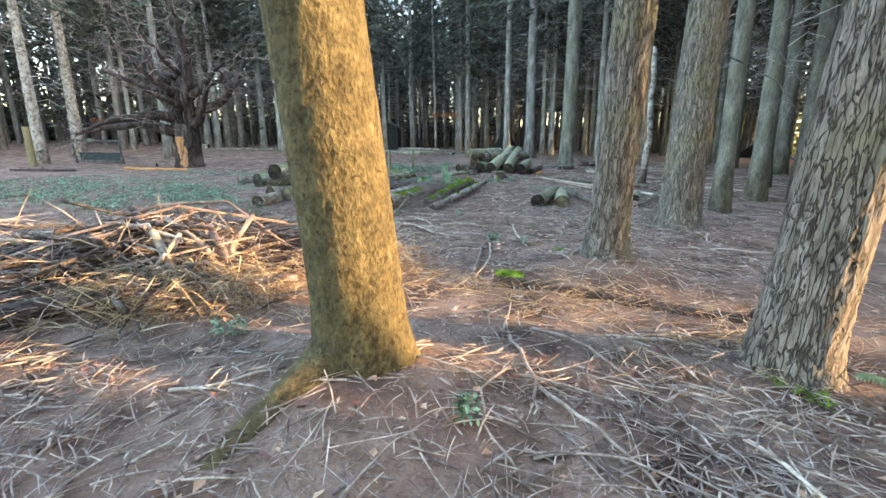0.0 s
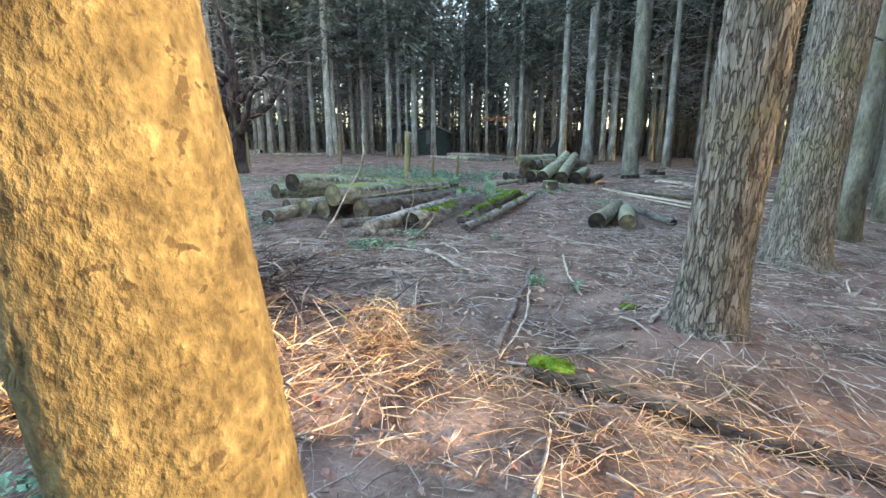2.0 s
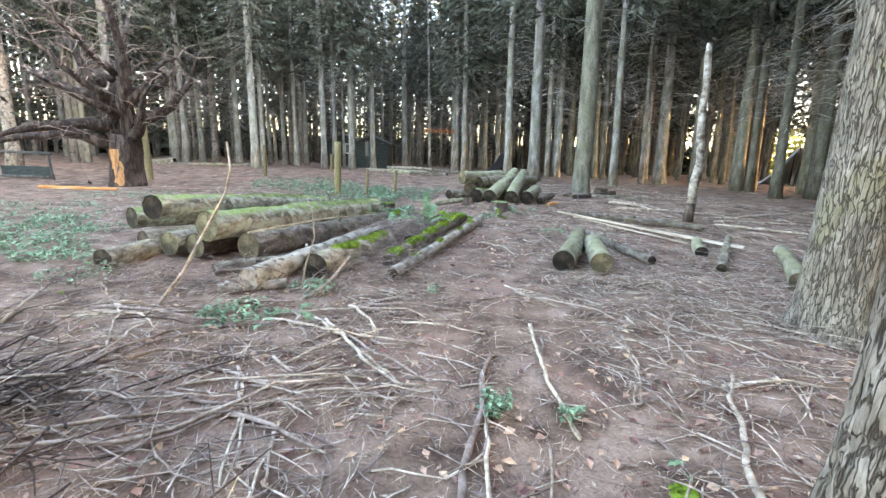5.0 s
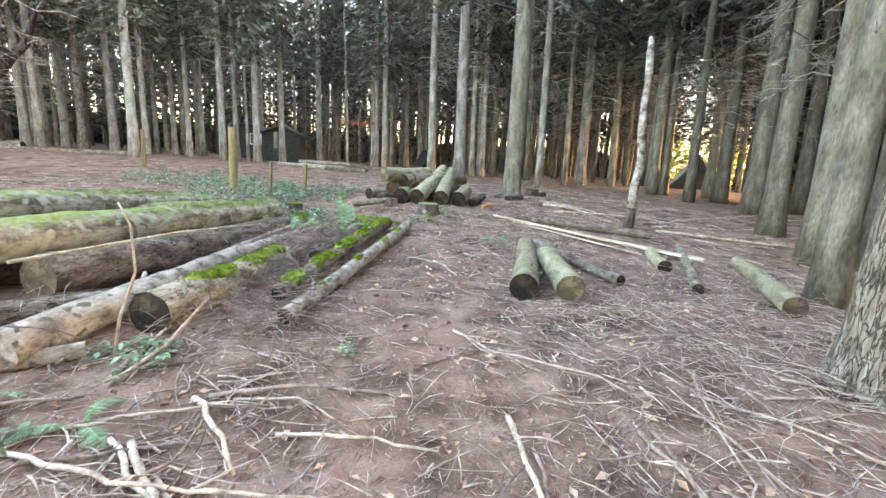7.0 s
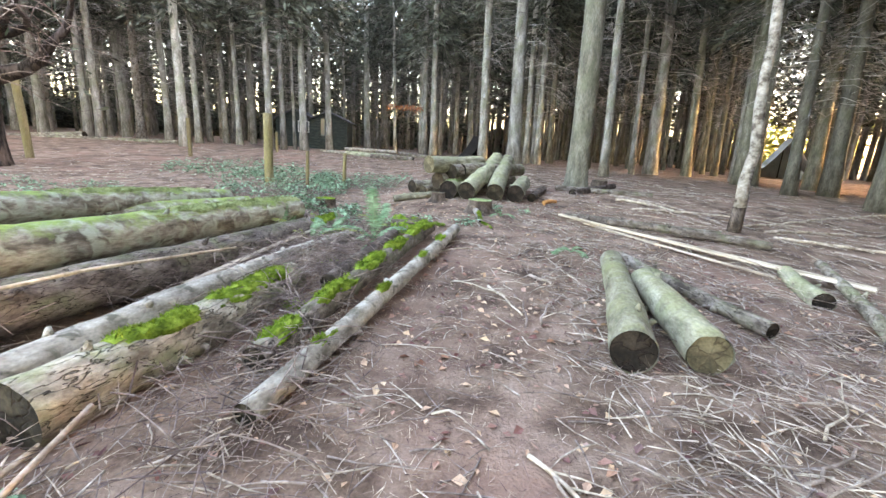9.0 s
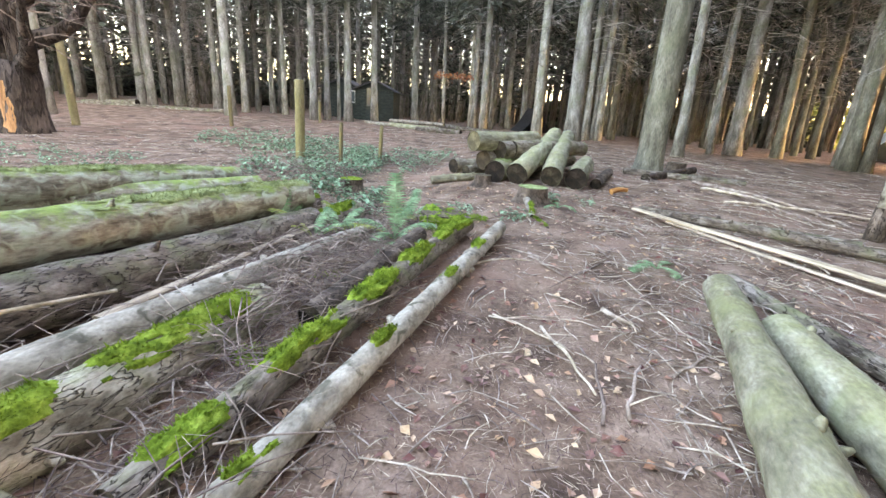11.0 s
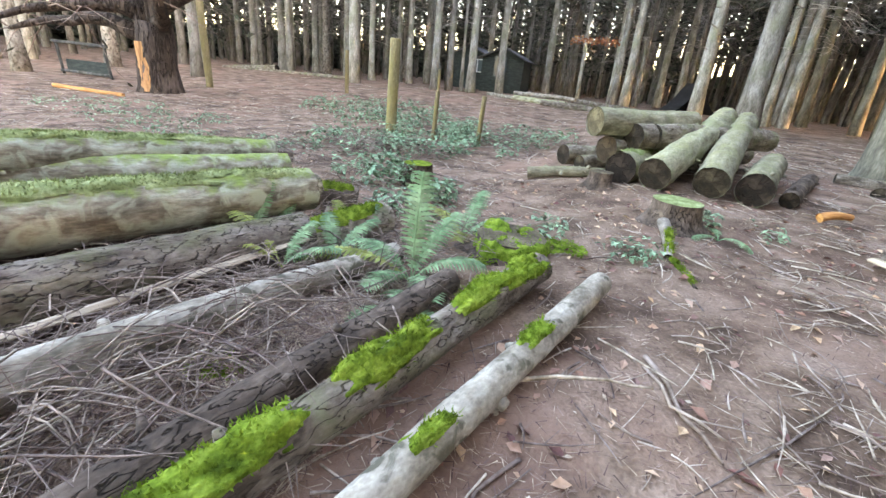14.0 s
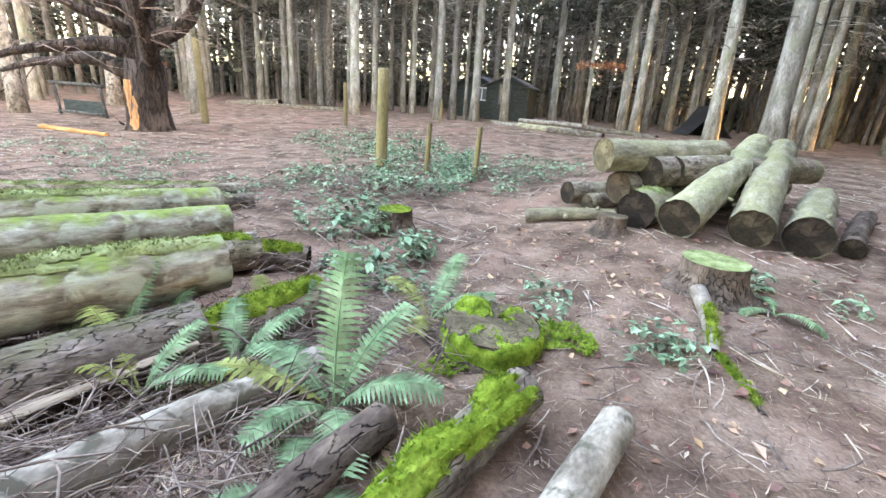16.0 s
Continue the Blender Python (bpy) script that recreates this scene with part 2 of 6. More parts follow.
FERN_YELLOW = surface("yellowing_fern_leaf", [(0.3, (0.16, 0.19, 0.05)), (0.5, (0.26, 0.29, 0.09)), (0.75, (0.38, 0.40, 0.16))], (6, 6, 6), 5.0, 0.75, 0.2, 0.004, 0.2, island=True, translucent=0.25)
HERB = surface("bramble_leaf", [(0.3, (0.10, 0.18, 0.10)), (0.5, (0.19, 0.30, 0.18)), (0.75, (0.31, 0.44, 0.28))], (5, 5, 5), 5.0, 0.7, 0.2, 0.004, 0.35, island=True, translucent=0.2)
NEEDLE_GREEN = surface("spruce_needles", [(0.3, (0.05, 0.056, 0.04)), (0.5, (0.085, 0.095, 0.07)), (0.75, (0.13, 0.145, 0.11))], (2, 2, 2), 6.0, 0.85, 0.0, 0.01, 0.3, island=True, translucent=0.12)
NEEDLE_DARK = surface("dark_yew_needles", [(0.3, (0.03, 0.035, 0.022)), (0.5, (0.05, 0.06, 0.035)), (0.75, (0.09, 0.10, 0.06))], (2, 2, 2), 6.0, 0.85, 0.0, 0.01, 0.3, island=True)
YEW_BARK = surface("reddish_twisted_bark", [(0.3, (0.042, 0.032, 0.027)), (0.5, (0.078, 0.06, 0.05)), (0.75, (0.135, 0.105, 0.088))], (6, 6, 1.5), 7.0, 0.9, 1.0, 0.05, 0.0,
                   cracks=(6, 6, 1.4), crack_colour=(0.03, 0.022, 0.018), crack_width=0.05)
YEW_SUNLIT = surface("sunlit_reddish_bark", [(0.3, (0.24, 0.12, 0.055)), (0.5, (0.42, 0.215, 0.095)), (0.75, (0.55, 0.32, 0.15))], (9, 9, 1.5), 7.0, 0.85, 0.8, 0.02, 0.0)
ORANGE_LEAF = surface("orange_beech_leaf", [(0.3, (0.26, 0.09, 0.045)), (0.5, (0.38, 0.16, 0.08)), (0.75, (0.46, 0.23, 0.12))], (3, 3, 3), 5.0, 0.8, 0.0, 0.01, 0.2, island=True, translucent=0.3)
GREEN_PAINT = surface("dark_green_paint", [(0.3, (0.02, 0.029, 0.026)), (0.5, (0.032, 0.044, 0.04)), (0.75, (0.05, 0.065, 0.06))], (4, 4, 14), 6.0, 0.7, 0.4, 0.008, 0.0)
WHITE_PAINT = surface("greyed_white_paint", [(0.3, (0.50, 0.52, 0.52)), (0.5, (0.66, 0.68, 0.68)), (0.75, (0.76, 0.78, 0.78))], (5, 5, 5), 8.0, 0.6, 0.2, 0.004, 0.0)
ROOF_FELT = surface("grey_roof_felt", [(0.3, (0.06, 0.065, 0.07)), (0.5, (0.10, 0.105, 0.115)), (0.75, (0.15, 0.16, 0.17))], (4, 4, 4), 12.0, 0.9, 0.5, 0.006, 0.0)
TARP = surface("black_tarpaulin", [(0.3, (0.012, 0.013, 0.014)), (0.5, (0.02, 0.021, 0.023)), (0.75, (0.035, 0.037, 0.04))], (3, 3, 3), 6.0, 0.5, 0.5, 0.02, 0.0)
CANVAS = surface("grey_green_canvas", [(0.3, (0.50, 0.55, 0.56)), (0.5, (0.60, 0.65, 0.66)), (0.75, (0.68, 0.73, 0.74))], (3, 3, 3), 9.0, 0.85, 0.4, 0.02, 0.0)
PANE = bpy.data.materials.new("window_glass")
PANE.use_nodes = True
PANE.node_tree.nodes["Principled BSDF"].inputs["Base Color"].default_value = (0.10, 0.13, 0.14, 1)
PANE.node_tree.nodes["Principled BSDF"].inputs["Roughness"].default_value = 0.06


# ---- building helpers ----
def S(u):
    u = min(1.0, max(0.0, u))
    return u * u * (3 - 2 * u)


def lie(x, y):
    """The smooth lie of the land."""
    w = S((x + 0.6) / 2.2)
    right = 0.15 * S((y - 8) / 4) + 0.18 * S((y - 12) / 4) + 0.27 * S((y - 16) / 10)
    left = 0.30 * S((y - 17) / 9) + 0.30 * S((y - 20) / 12)
    return 0.03 + w * right + (1 - w) * left + 0.10 * math.exp(-((x + 0.45) ** 2 + (y - 1.75) ** 2) / 0.5) \
        + 0.15 * math.exp(-((x - 1.55) ** 2 + (y - 4.0) ** 2) / 0.35) + 0.075 * math.exp(-((x + 0.45 - 0.3 * (y - 9.7)) / 0.4) ** 2 - ((y - 9.7) / 1.3) ** 2)


def ground_z(x, y):
    p = Vector((x, y, 0))
    near = S((11 - abs(x)) / 3) * S((20 - y) / 3)
    return lie(x, y) + 0.03 * noise.noise(p * 0.35) + near * (0.028 * noise.noise(p * 1.1) + 0.014 * noise.noise(p * 3.7) + 0.007 * noise.noise(p * 11.0))


def mesh(name, verts, faces, material, smooth=True):
    me = bpy.data.meshes.new(name)
    me.from_pydata([tuple(v) for v in verts], [], faces)
    if smooth:
        me.polygons.foreach_set("use_smooth", [True] * len(me.polygons))
    me.materials.append(material)
    return me


def thing(name, m=None, label="", category="", group="", kind=""):
    ob = new(name)
    ob.empty_display_size = 0.1
    if m is not None:
        ob.matrix_world = m
    return tagged(ob, label, category, group, kind)


def part(name, me, parent, m=None, label=""):
    """A mesh object under its thing; m is relative to the parent."""
    ob = new(name, me)
    ob.parent = parent
    if m is not None:
        ob.matrix_basis = m
    return tagged(ob, label)


def tube(points, radii, sides=8, verts=None, faces=None, caps=True, rough=0.0, seed=0.0):
    """Appends a tapering tube along points to verts and faces."""
    verts = [] if verts is None else verts
    faces = [] if faces is None else faces
    pts = [Vector(p) for p in points]
    n = len(pts)
    base = len(verts)
    side = None
    for i in range(n):
        d = (pts[min(i + 1, n - 1)] - pts[max(i - 1, 0)]).normalized()
        if side is None:
            side = d.orthogonal().normalized()
        side = (side - d * side.dot(d)).normalized()
        up = d.cross(side)
        for k in range(sides):
            a = 2 * math.pi * k / sides
            r = radii[i]
            v = side * math.cos(a) + up * math.sin(a)
            if rough:
                r *= 1 + rough * noise.noise(Vector((v.x * 2 + seed, v.y * 2, v.z * 2)) + pts[i] * 3.0)
            verts.append(pts[i] + v * r)
    for i in range(n - 1):
        for k in range(sides):
            a, b = base + i * sides + k, base + i * sides + (k + 1) % sides
            faces.append((a, b, b + sides, a + sides))
    if caps:
        faces.append(tuple(base + k for k in range(sides - 1, -1, -1)))
        faces.append(tuple(base + (n - 1) * sides + k for k in range(sides)))
    return verts, faces


def wander(rng, a, b, n, amount):
    """A crooked line from a to b."""
    a, b = Vector(a), Vector(b)
    out, off = [], Vector((0, 0, 0))
    for i in range(n + 1):
        u = i / n
        if 0 < i < n:
            off = off * 0.6 + Vector((rng.gauss(0, 1), rng.gauss(0, 1), rng.gauss(0, 0.5))) * amount
        out.append(a.lerp(b, u) + off * math.sin(math.pi * u) ** 0.5 if 0 < i < n else (a if i == 0 else b))
    return out


def along(a, b):
    """The pose of something whose z axis runs from a to b."""
    d = Vector(b) - Vector(a)
    return Matrix.Translation(a) @ d.to_track_quat("Z", "Y").to_matrix().to_4x4()


# ---- ground ----
def axis(lo, hi, step, far):
    inner = list(np.arange(lo, hi + 1e-6, step))
    out, s, p = [], step, hi
    while p < far:
        s *= 1.28
        p += s
        out.append(p)
    low, s, p = [], step, lo
    while p > -far:
        s *= 1.28
        p -= s
        low.append(p)
    return low[::-1] + inner + out


def build_ground():
    xs, ys = axis(-7.0, 8.0, 0.075, 600), axis(-1.0, 17.0, 0.075, 600)
    verts = [(x, y, ground_z(x, y)) for y in ys for x in xs]
    w = len(xs)
    faces = [(j * w + i, j * w + i + 1, (j + 1) * w + i + 1, (j + 1) * w + i) for j in range(len(ys) - 1) for i in range(w - 1)]
    tagged(new("ground", mesh("ground", verts, faces, GROUND)), "brown forest floor of needles, soil and small debris", "ground", kind="structure")


build_ground()


# ---- standing trees ----
def near_trunk(x, y, r, height, lean, material, seed, flare=0.35, plates=(40, 40, 9), relief=0.013, sides=96, rings=230):
    """A thick trunk with real bark relief; z from just under the ground."""
    z0 = ground_z(x, y) - 0.12
    verts, faces = [], []
    roots = [(seed * 1.7 + k * 1.26 + 0.4 * math.sin(seed + k)) for k in range(5)]
    for i in range(rings + 1):
        u = i / rings
        z = height * (u ** 1.35)
        cx, cy = lean[0] * z + 0.02 * math.sin(z * 0.9 + seed), lean[1] * z
        rad = r * (1 - 0.26 * z / height) + r * flare * math.exp(-z / 0.22)
        for k in range(sides):
            a = 2 * math.pi * k / sides
            c, s = math.cos(a), math.sin(a)
            lobe = sum(max(0.0, math.cos(a - q)) ** 8 for q in roots)
            rr = rad * (1 + 0.05 * noise.noise(Vector((c * 1.2 + seed, s * 1.2, z * 0.8)))) + r * 0.5 * lobe * math.exp(-z / 0.13)
            p = Vector((c * rr, s * rr, z))
            q = Vector((p.x * plates[0] + seed, p.y * plates[1], p.z * plates[2]))
            q += Vector((1, 1, 0.3)) * 0.6 * noise.noise(q * 0.6)
            d = abs(noise.noise(q * 0.55) + 0.35 * noise.noise(q * 1.4))
            rr += relief * min(1.0, d * 5.0) + relief * 0.4 * noise.noise(p * 45)
            verts.append((cx + c * rr, cy + s * rr, z))
    for i in range(rings):
        for k in range(sides):
            a, b = i * sides + k, i * sides + (k + 1) % sides
            faces.append((a, b, b + sides, a + sides))
    return mesh("trunk", verts, faces, material), Matrix.Translation((x, y, z0))


def spray(rng, verts, faces, p, d, length, width):
    """A small ragged needle spray: two crossed tapering blades."""
    d = d.normalized()
    s = d.orthogonal().normalized()
    q = Matrix.Rotation(rng.random() * 6.28, 3, d)
    s = q @ s
    b = len(verts)
    verts += [p, p + d * length * 0.45 + s * width, p + d * length, p + d * length * 0.55 - s * width]
    faces.append((b, b + 1, b + 2, b + 3))


def dead_branch_mesh(seed, low=2.0, high=10.0, count=60, reach=1.7):
    rng = random.Random(seed)
    verts, faces = [], []
    for _ in range(count):
        z = low + (high - low) * rng.random() ** 0.8
        a = rng.random() * 6.28
        ln = reach * rng.uniform(0.35, 1.15)
        d = Vector((math.cos(a), math.sin(a), rng.uniform(-0.35, 0.15)))
        p0 = Vector((0, 0, z)) + d * 0.1
        p1 = p0 + d * ln * 0.5 + Vector((0, 0, 0.05))
        p2 = p0 + d * ln + Vector((0, 0, -0.2 * ln))
        tube([p0, p1, p2], [0.016, 0.010, 0.004], 3, verts, faces, caps=False)
        for _ in range(5):
            u = rng.uniform(0.3, 0.95)
            q = p0.lerp(p2, u)
            e = (d + Vector((rng.uniform(-1, 1), rng.uniform(-1, 1), rng.uniform(-0.7, 0.3)))).normalized()
            tube([q, q + e * ln * 0.3], [0.006, 0.002], 3, verts, faces, caps=False)
    return mesh("branch_whorl", verts, faces, DEAD_BRANCH, False)


def crown_mesh(seed, low=6.0, high=18.0, count=80, reach=2.3):
    rng = random.Random(seed)
    verts, faces = [], []
    for i in range(count):
        u = i / count
        z = low + (high - low) * u
        a = i * 2.4 + rng.uniform(-0.4, 0.4)
        ln = reach * (1 - 0.8 * u) * rng.uniform(0.6, 1.1)
        d = Vector((math.cos(a), math.sin(a), -0.18))
        p0 = Vector((0, 0, z))
        for _ in range(30):
            v = rng.uniform(0.2, 1.0)
            p = p0 + d * ln * v + Vector((rng.gauss(0, 0.16), rng.gauss(0, 0.16), rng.gauss(0, 0.12) - 0.3 * v * v))
            e = d + Vector((rng.gauss(0, 0.6), rng.gauss(0, 0.6), rng.uniform(-0.9, 0.1)))
            spray(rng, verts, faces, p, e, rng.uniform(0.3, 0.65), rng.uniform(0.03, 0.07))
    return mesh("crown", verts, faces, NEEDLE_GREEN, False)


def stub_mesh(seed, low, high, count, r, length):
    """Short broken branch stubs on a trunk."""
    rng = random.Random(seed)
    verts, faces = [], []
    for _ in range(count):
        z, a = rng.uniform(low, high), rng.random() * 6.28
        d = Vector((math.cos(a), math.sin(a), rng.uniform(-0.2, 0.2)))
        p = Vector((0, 0, z)) + d * r * 0.8
        tube([p, p + d * length * rng.uniform(0.4, 1)], [0.018, 0.010], 5, verts, faces)
    return mesh("branch_stub", verts, faces, DEAD_BRANCH)


BRANCHES = [dead_branch_mesh(k) for k in range(5)]
CROWNS = [crown_mesh(10 + k) for k in range(4)]
tree_rng = random.Random(5)


def big_tree(x, y, r, lean, material, label, seed, height=9.0, **more):
    t = thing("conifer_tree", None, label, "tree")
    me, m = near_trunk(x, y, r, height, lean, material, seed, **more)
    t.matrix_world = m
    part("trunk", me, t)
    top = Vector((lean[0] * height, lean[1] * height, height))
    upper = tube([top + Vector((0, 0, -0.1)), top + Vector((lean[0] * 5, lean[1] * 5, 5)), top + Vector((0, 0, 10))], [r * 0.75, r * 0.5, 0.03], 16)
    part("upper_trunk", mesh("upper_trunk", *upper, material), t)
    part("branch_whorl", BRANCHES[seed % 5], t, pose(0, 0, 2.5, 0, 0, seed * 50))
    part("crown", CROWNS[seed % 4], t, pose(0, 0, 2, 0, 0, seed * 70))


big_tree(-0.42, 2.08, 0.23, (-0.10, 0.0), BARK_FLAKY, "thick pine trunk with flaky ochre bark, sunlit on one side", 1, plates=(34, 34, 18), relief=0.008, flare=0.12)
root_thing = [o for o in scene.objects if o.name.startswith("conifer_tree")][0]
rv, rf = tube([(-0.05, -0.02, 0.22), (-0.18, -0.18, 0.09), (-0.28, -0.38, 0.06), (-0.36, -0.6, 0.05), (-0.42, -0.8, 0.05)], [0.19, 0.15, 0.11, 0.08, 0.045], 20, rough=0.12)
part("root", mesh("root", rv, rf, BARK_FLAKY), root_thing)
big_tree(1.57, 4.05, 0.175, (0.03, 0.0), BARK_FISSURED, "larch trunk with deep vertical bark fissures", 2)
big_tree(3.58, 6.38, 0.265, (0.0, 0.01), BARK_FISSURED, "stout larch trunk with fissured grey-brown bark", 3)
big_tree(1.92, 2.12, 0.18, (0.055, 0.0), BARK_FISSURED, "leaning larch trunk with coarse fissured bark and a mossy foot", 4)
big_tree(4.62, 16.5, 0.26, (-0.012, 0.02), BARK_SPRUCE_SHADED, "tall spruce with smooth grey-green bark behind the log pile", 6, relief=0.005, sides=48, rings=90, plates=(9, 9, 6), height=12)


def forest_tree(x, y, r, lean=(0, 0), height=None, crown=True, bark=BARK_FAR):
    rng = tree_rng
    height = height or rng.uniform(15, 19)
    z = ground_z(x, y) - 0.1
    lean = (lean[0] - 0.028, lean[1] + 0.03)
    t = thing("conifer_tree", Matrix.Translation((x, y, z)), "tall spruce with a bare grey trunk and dead lower branches", "tree", "forest trees")
    ph = rng.random() * 6
    pts, rad = [], []
    for i in range(15):
        u = i / 14
        zz = height * u
        pts.append((lean[0] * zz + 0.05 * math.sin(zz * 0.35 + ph) * u, lean[1] * zz + 0.05 * math.cos(zz * 0.3 + ph) * u, zz))
        rad.append(r * (1 - 0.72 * u) + r * 0.35 * math.exp(-zz / 0.25))
    part("trunk", mesh("trunk", *tube(pts, rad, 12, rough=0.08, seed=ph), bark), t)
    part("branch_whorl", BRANCHES[rng.randrange(5)], t, pose(0, 0, rng.uniform(-0.2, 1.0), 0, 0, rng.uniform(0, 360)))
    if crown:
        part("crown", CROWNS[rng.randrange(4)], t, pose(0, 0, rng.uniform(-0.5, 1.5), 0, 0, rng.uniform(0, 360)))


# the edge of the clearing, from the far left round to the right
for spot in ((-24.5, 19.8, 0.14), (-22.8, 20.2, 0.29), (-24.8, 22.9, 0.13), (-18.8, 22.3, 0.26), (-19.4, 26.2, 0.18), (-18.9, 26.4, 0.14),
             (-16.9, 18.1, 0.21), (-14.3, 22.4, 0.19), (-14.8, 28.5, 0.18), (-17.4, 34.9, 0.17), (-14.6, 31.4, 0.22), (-12.9, 30.9, 0.17)):
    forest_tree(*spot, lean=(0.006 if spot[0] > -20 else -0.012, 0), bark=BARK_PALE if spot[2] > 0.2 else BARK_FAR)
for spot in ((-10.0, 26.8, 0.22), (-12.0, 33.8, 0.14), (-10.2, 33.0, 0.15), (-9.1, 30.8, 0.15), (-9.7, 34.6, 0.16), (-6.6, 28.1, 0.18),
             (-6.1, 28.6, 0.15), (-5.75, 29.4, 0.08), (-5.2, 29.1, 0.19), (-4.2, 30.6, 0.18), (-5.6, 45.2, 0.14), (-2.6, 35.5, 0.22), (-1.8, 42.0, 0.24)):
    forest_tree(*spot)
for spot in ((1.1, 30.5, 0.16), (1.55, 29.6, 0.19), (2.2, 33.8, 0.12), (3.6, 38.0, 0.2), (3.7, 26.0, 0.2), (6.2, 40.0, 0.17), (4.4, 22.6, 0.27), (6.0, 26.8, 0.15),
             (7.5, 21.3, 0.16), (9.7, 23.5, 0.11), (10.8, 24.0, 0.27), (11.7, 27.4, 0.13), (13.2, 22.0, 0.2), (20.6, 36.7, 0.18)):
    forest_tree(*spot)
for spot in ((11.8, 15.3, 0.27), (8.9, 12.05, 0.22), (7.15, 9.75, 0.18), (7.9, 9.45, 0.18), (12.7, 13.2, 0.21), (5.3, 8.1, 0.16), (15.5, 17.0, 0.22),
             (17.8, 19.5, 0.2), (14.5, 14.6, 0.2), (10.8, 10.5, 0.2), (12.4, 18.6, 0.18)):
    forest_tree(*spot, bark=BARK_SPRUCE_SHADED)


def clear_of(x, y):
    """True where no random tree may stand: the clearing, the cabin and the open lanes."""
    if (x + 4) ** 2 / 19.0 ** 2 + (y - 12) ** 2 / 17.5 ** 2 < 1:
        return True
    if -9 < x < -1 and 29 < y < 37:
        return True
    a = math.degrees(math.atan2(x - 1, y - 5))
    return 37.5 < a < 42.0


def scatter_trees(count, lo, hi, az0, az1, seed):
    rng = random.Random(seed)
    done = []
    while len(done) < count:
        a, d = radians(rng.uniform(az0, az1)), rng.uniform(lo, hi)
        x, y = math.sin(a) * d, 5 + math.cos(a) * d
        if clear_of(x, y) or any((x - p) ** 2 + (y - q) ** 2 < 2.0 for p, q in done):
            continue
        done.append((x, y))
        forest_tree(x, y, rng.uniform(0.10, 0.2), (rng.uniform(-0.015, 0.015), 0), bark=BARK_SPRUCE_SHADED if x > 8 else BARK_FAR)


scatter_trees(46, 27, 44, -72, 6, 21)
scatter_trees(50, 22, 44, 6, 62, 22)


def right_wood(seed, count):
    """Mostly unseen trees added to the wood beside the walk to keep off the sky, leaving lanes for the low sun."""
    rng = random.Random(seed)
    done = 0
    while done < count:
        x, y = rng.uniform(8.5, 26), rng.uniform(-6, 22)
        q, s = y * SUN_AZ.x - x * SUN_AZ.y, x * SUN_AZ.x + y * SUN_AZ.y
        if -1.6 < q < 6.4 and s > 4 or any(lo - 0.35 < q < hi + 0.35 for lo, hi in ((1.3, 3.7), (13.0, 14.5), (16.4, 17.5))) or 11 < s < 22 or clear_of(x, y):
            continue
        if math.degrees(math.atan2(x - 0.3, y - 4.9)) < 58 and math.hypot(x, y - 5) < 16:
            continue
        forest_tree(x, y, rng.uniform(0.13, 0.24), bark=BARK_SPRUCE_SHADED)
        done += 1


right_wood(23, 40)


def far_woods(name, seed, count, az0, az1, lo, hi, low_leaf, leaves, label, thick=1.0):
    rng = random.Random(seed)
    verts, faces = [], []
    for _ in range(count):
        a, d = radians(rng.uniform(az0, az1)), rng.uniform(lo, hi)
        x, y = math.sin(a) * d, 5 + math.cos(a) * d
        if clear_of(x, y):
            continue
        r, z = rng.uniform(0.12, 0.26), lie(x, y) - 0.2
        tube([(x, y, z), (x, y, z + 8), (x + rng.uniform(-0.3, 0.3), y, z + 17)], [r, r * 0.75, 0.05], 6, verts, faces, caps=False)
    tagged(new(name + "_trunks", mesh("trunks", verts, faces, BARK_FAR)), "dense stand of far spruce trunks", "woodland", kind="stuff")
    verts, faces = [], []
    n = 0
    while n < leaves:
        a, d = radians(rng.uniform(az0, az1)), rng.uniform(lo, hi)
        x, y = math.sin(a) * d, 5 + math.cos(a) * d
        z = low_leaf + (17 - low_leaf) * rng.random() ** 0.9
        if clear_of(x, y) and (z < 5.5 or d < 45):
            continue
        n += 1
        for _ in range(7):
            p = Vector((x + rng.gauss(0, 0.7), y + rng.gauss(0, 0.5), z + rng.gauss(0, 0.3)))
            spray(rng, verts, faces, p, Vector((rng.gauss(0, 1), rng.gauss(0, 1), rng.uniform(-0.8, 0.1))), rng.uniform(0.45, 1.1), rng.uniform(0.05, 0.13))
    tagged(new(name + "_foliage", mesh("foliage", verts, faces, NEEDLE_GREEN, False)), label, "woodland", kind="stuff")


far_woods("far_woods", 31, 420, -80, 8, 40, 75, 2.5, 15000, "dark needle foliage of the deep spruce wood")
far_woods("side_woods", 32, 330, 8, 75, 38, 68, 4.5, 13000, "dark needle foliage above the bare trunks")


def undergrowth(seed, az0, az1, lo, hi, count):
    rng = random.Random(seed)
    verts, faces = [], []
    for _ in range(count):
        a, d = radians(rng.uniform(az0, az1)), rng.uniform(lo, hi)
        x, y = math.sin(a) * d, 5 + math.cos(a) * d
        z = lie(x, y) + 3.2 * rng.random() ** 1.4
        p = Vector((x, y, z))
        for _ in range(3):
            spray(rng, verts, faces, p, Vector((rng.gauss(0, 1), rng.gauss(0, 1), rng.uniform(-0.4, 0.6))), rng.uniform(0.8, 1.9), rng.uniform(0.2, 0.5))
    tagged(new("far_thicket", mesh("far_thicket", verts, faces, NEEDLE_GREEN, False)), "dark young spruce thicket deep in the wood", "undergrowth", kind="stuff")


undergrowth(33, -80, 5, 62, 76, 5200)
undergrowth(34, 5, 36, 60, 68, 1100)


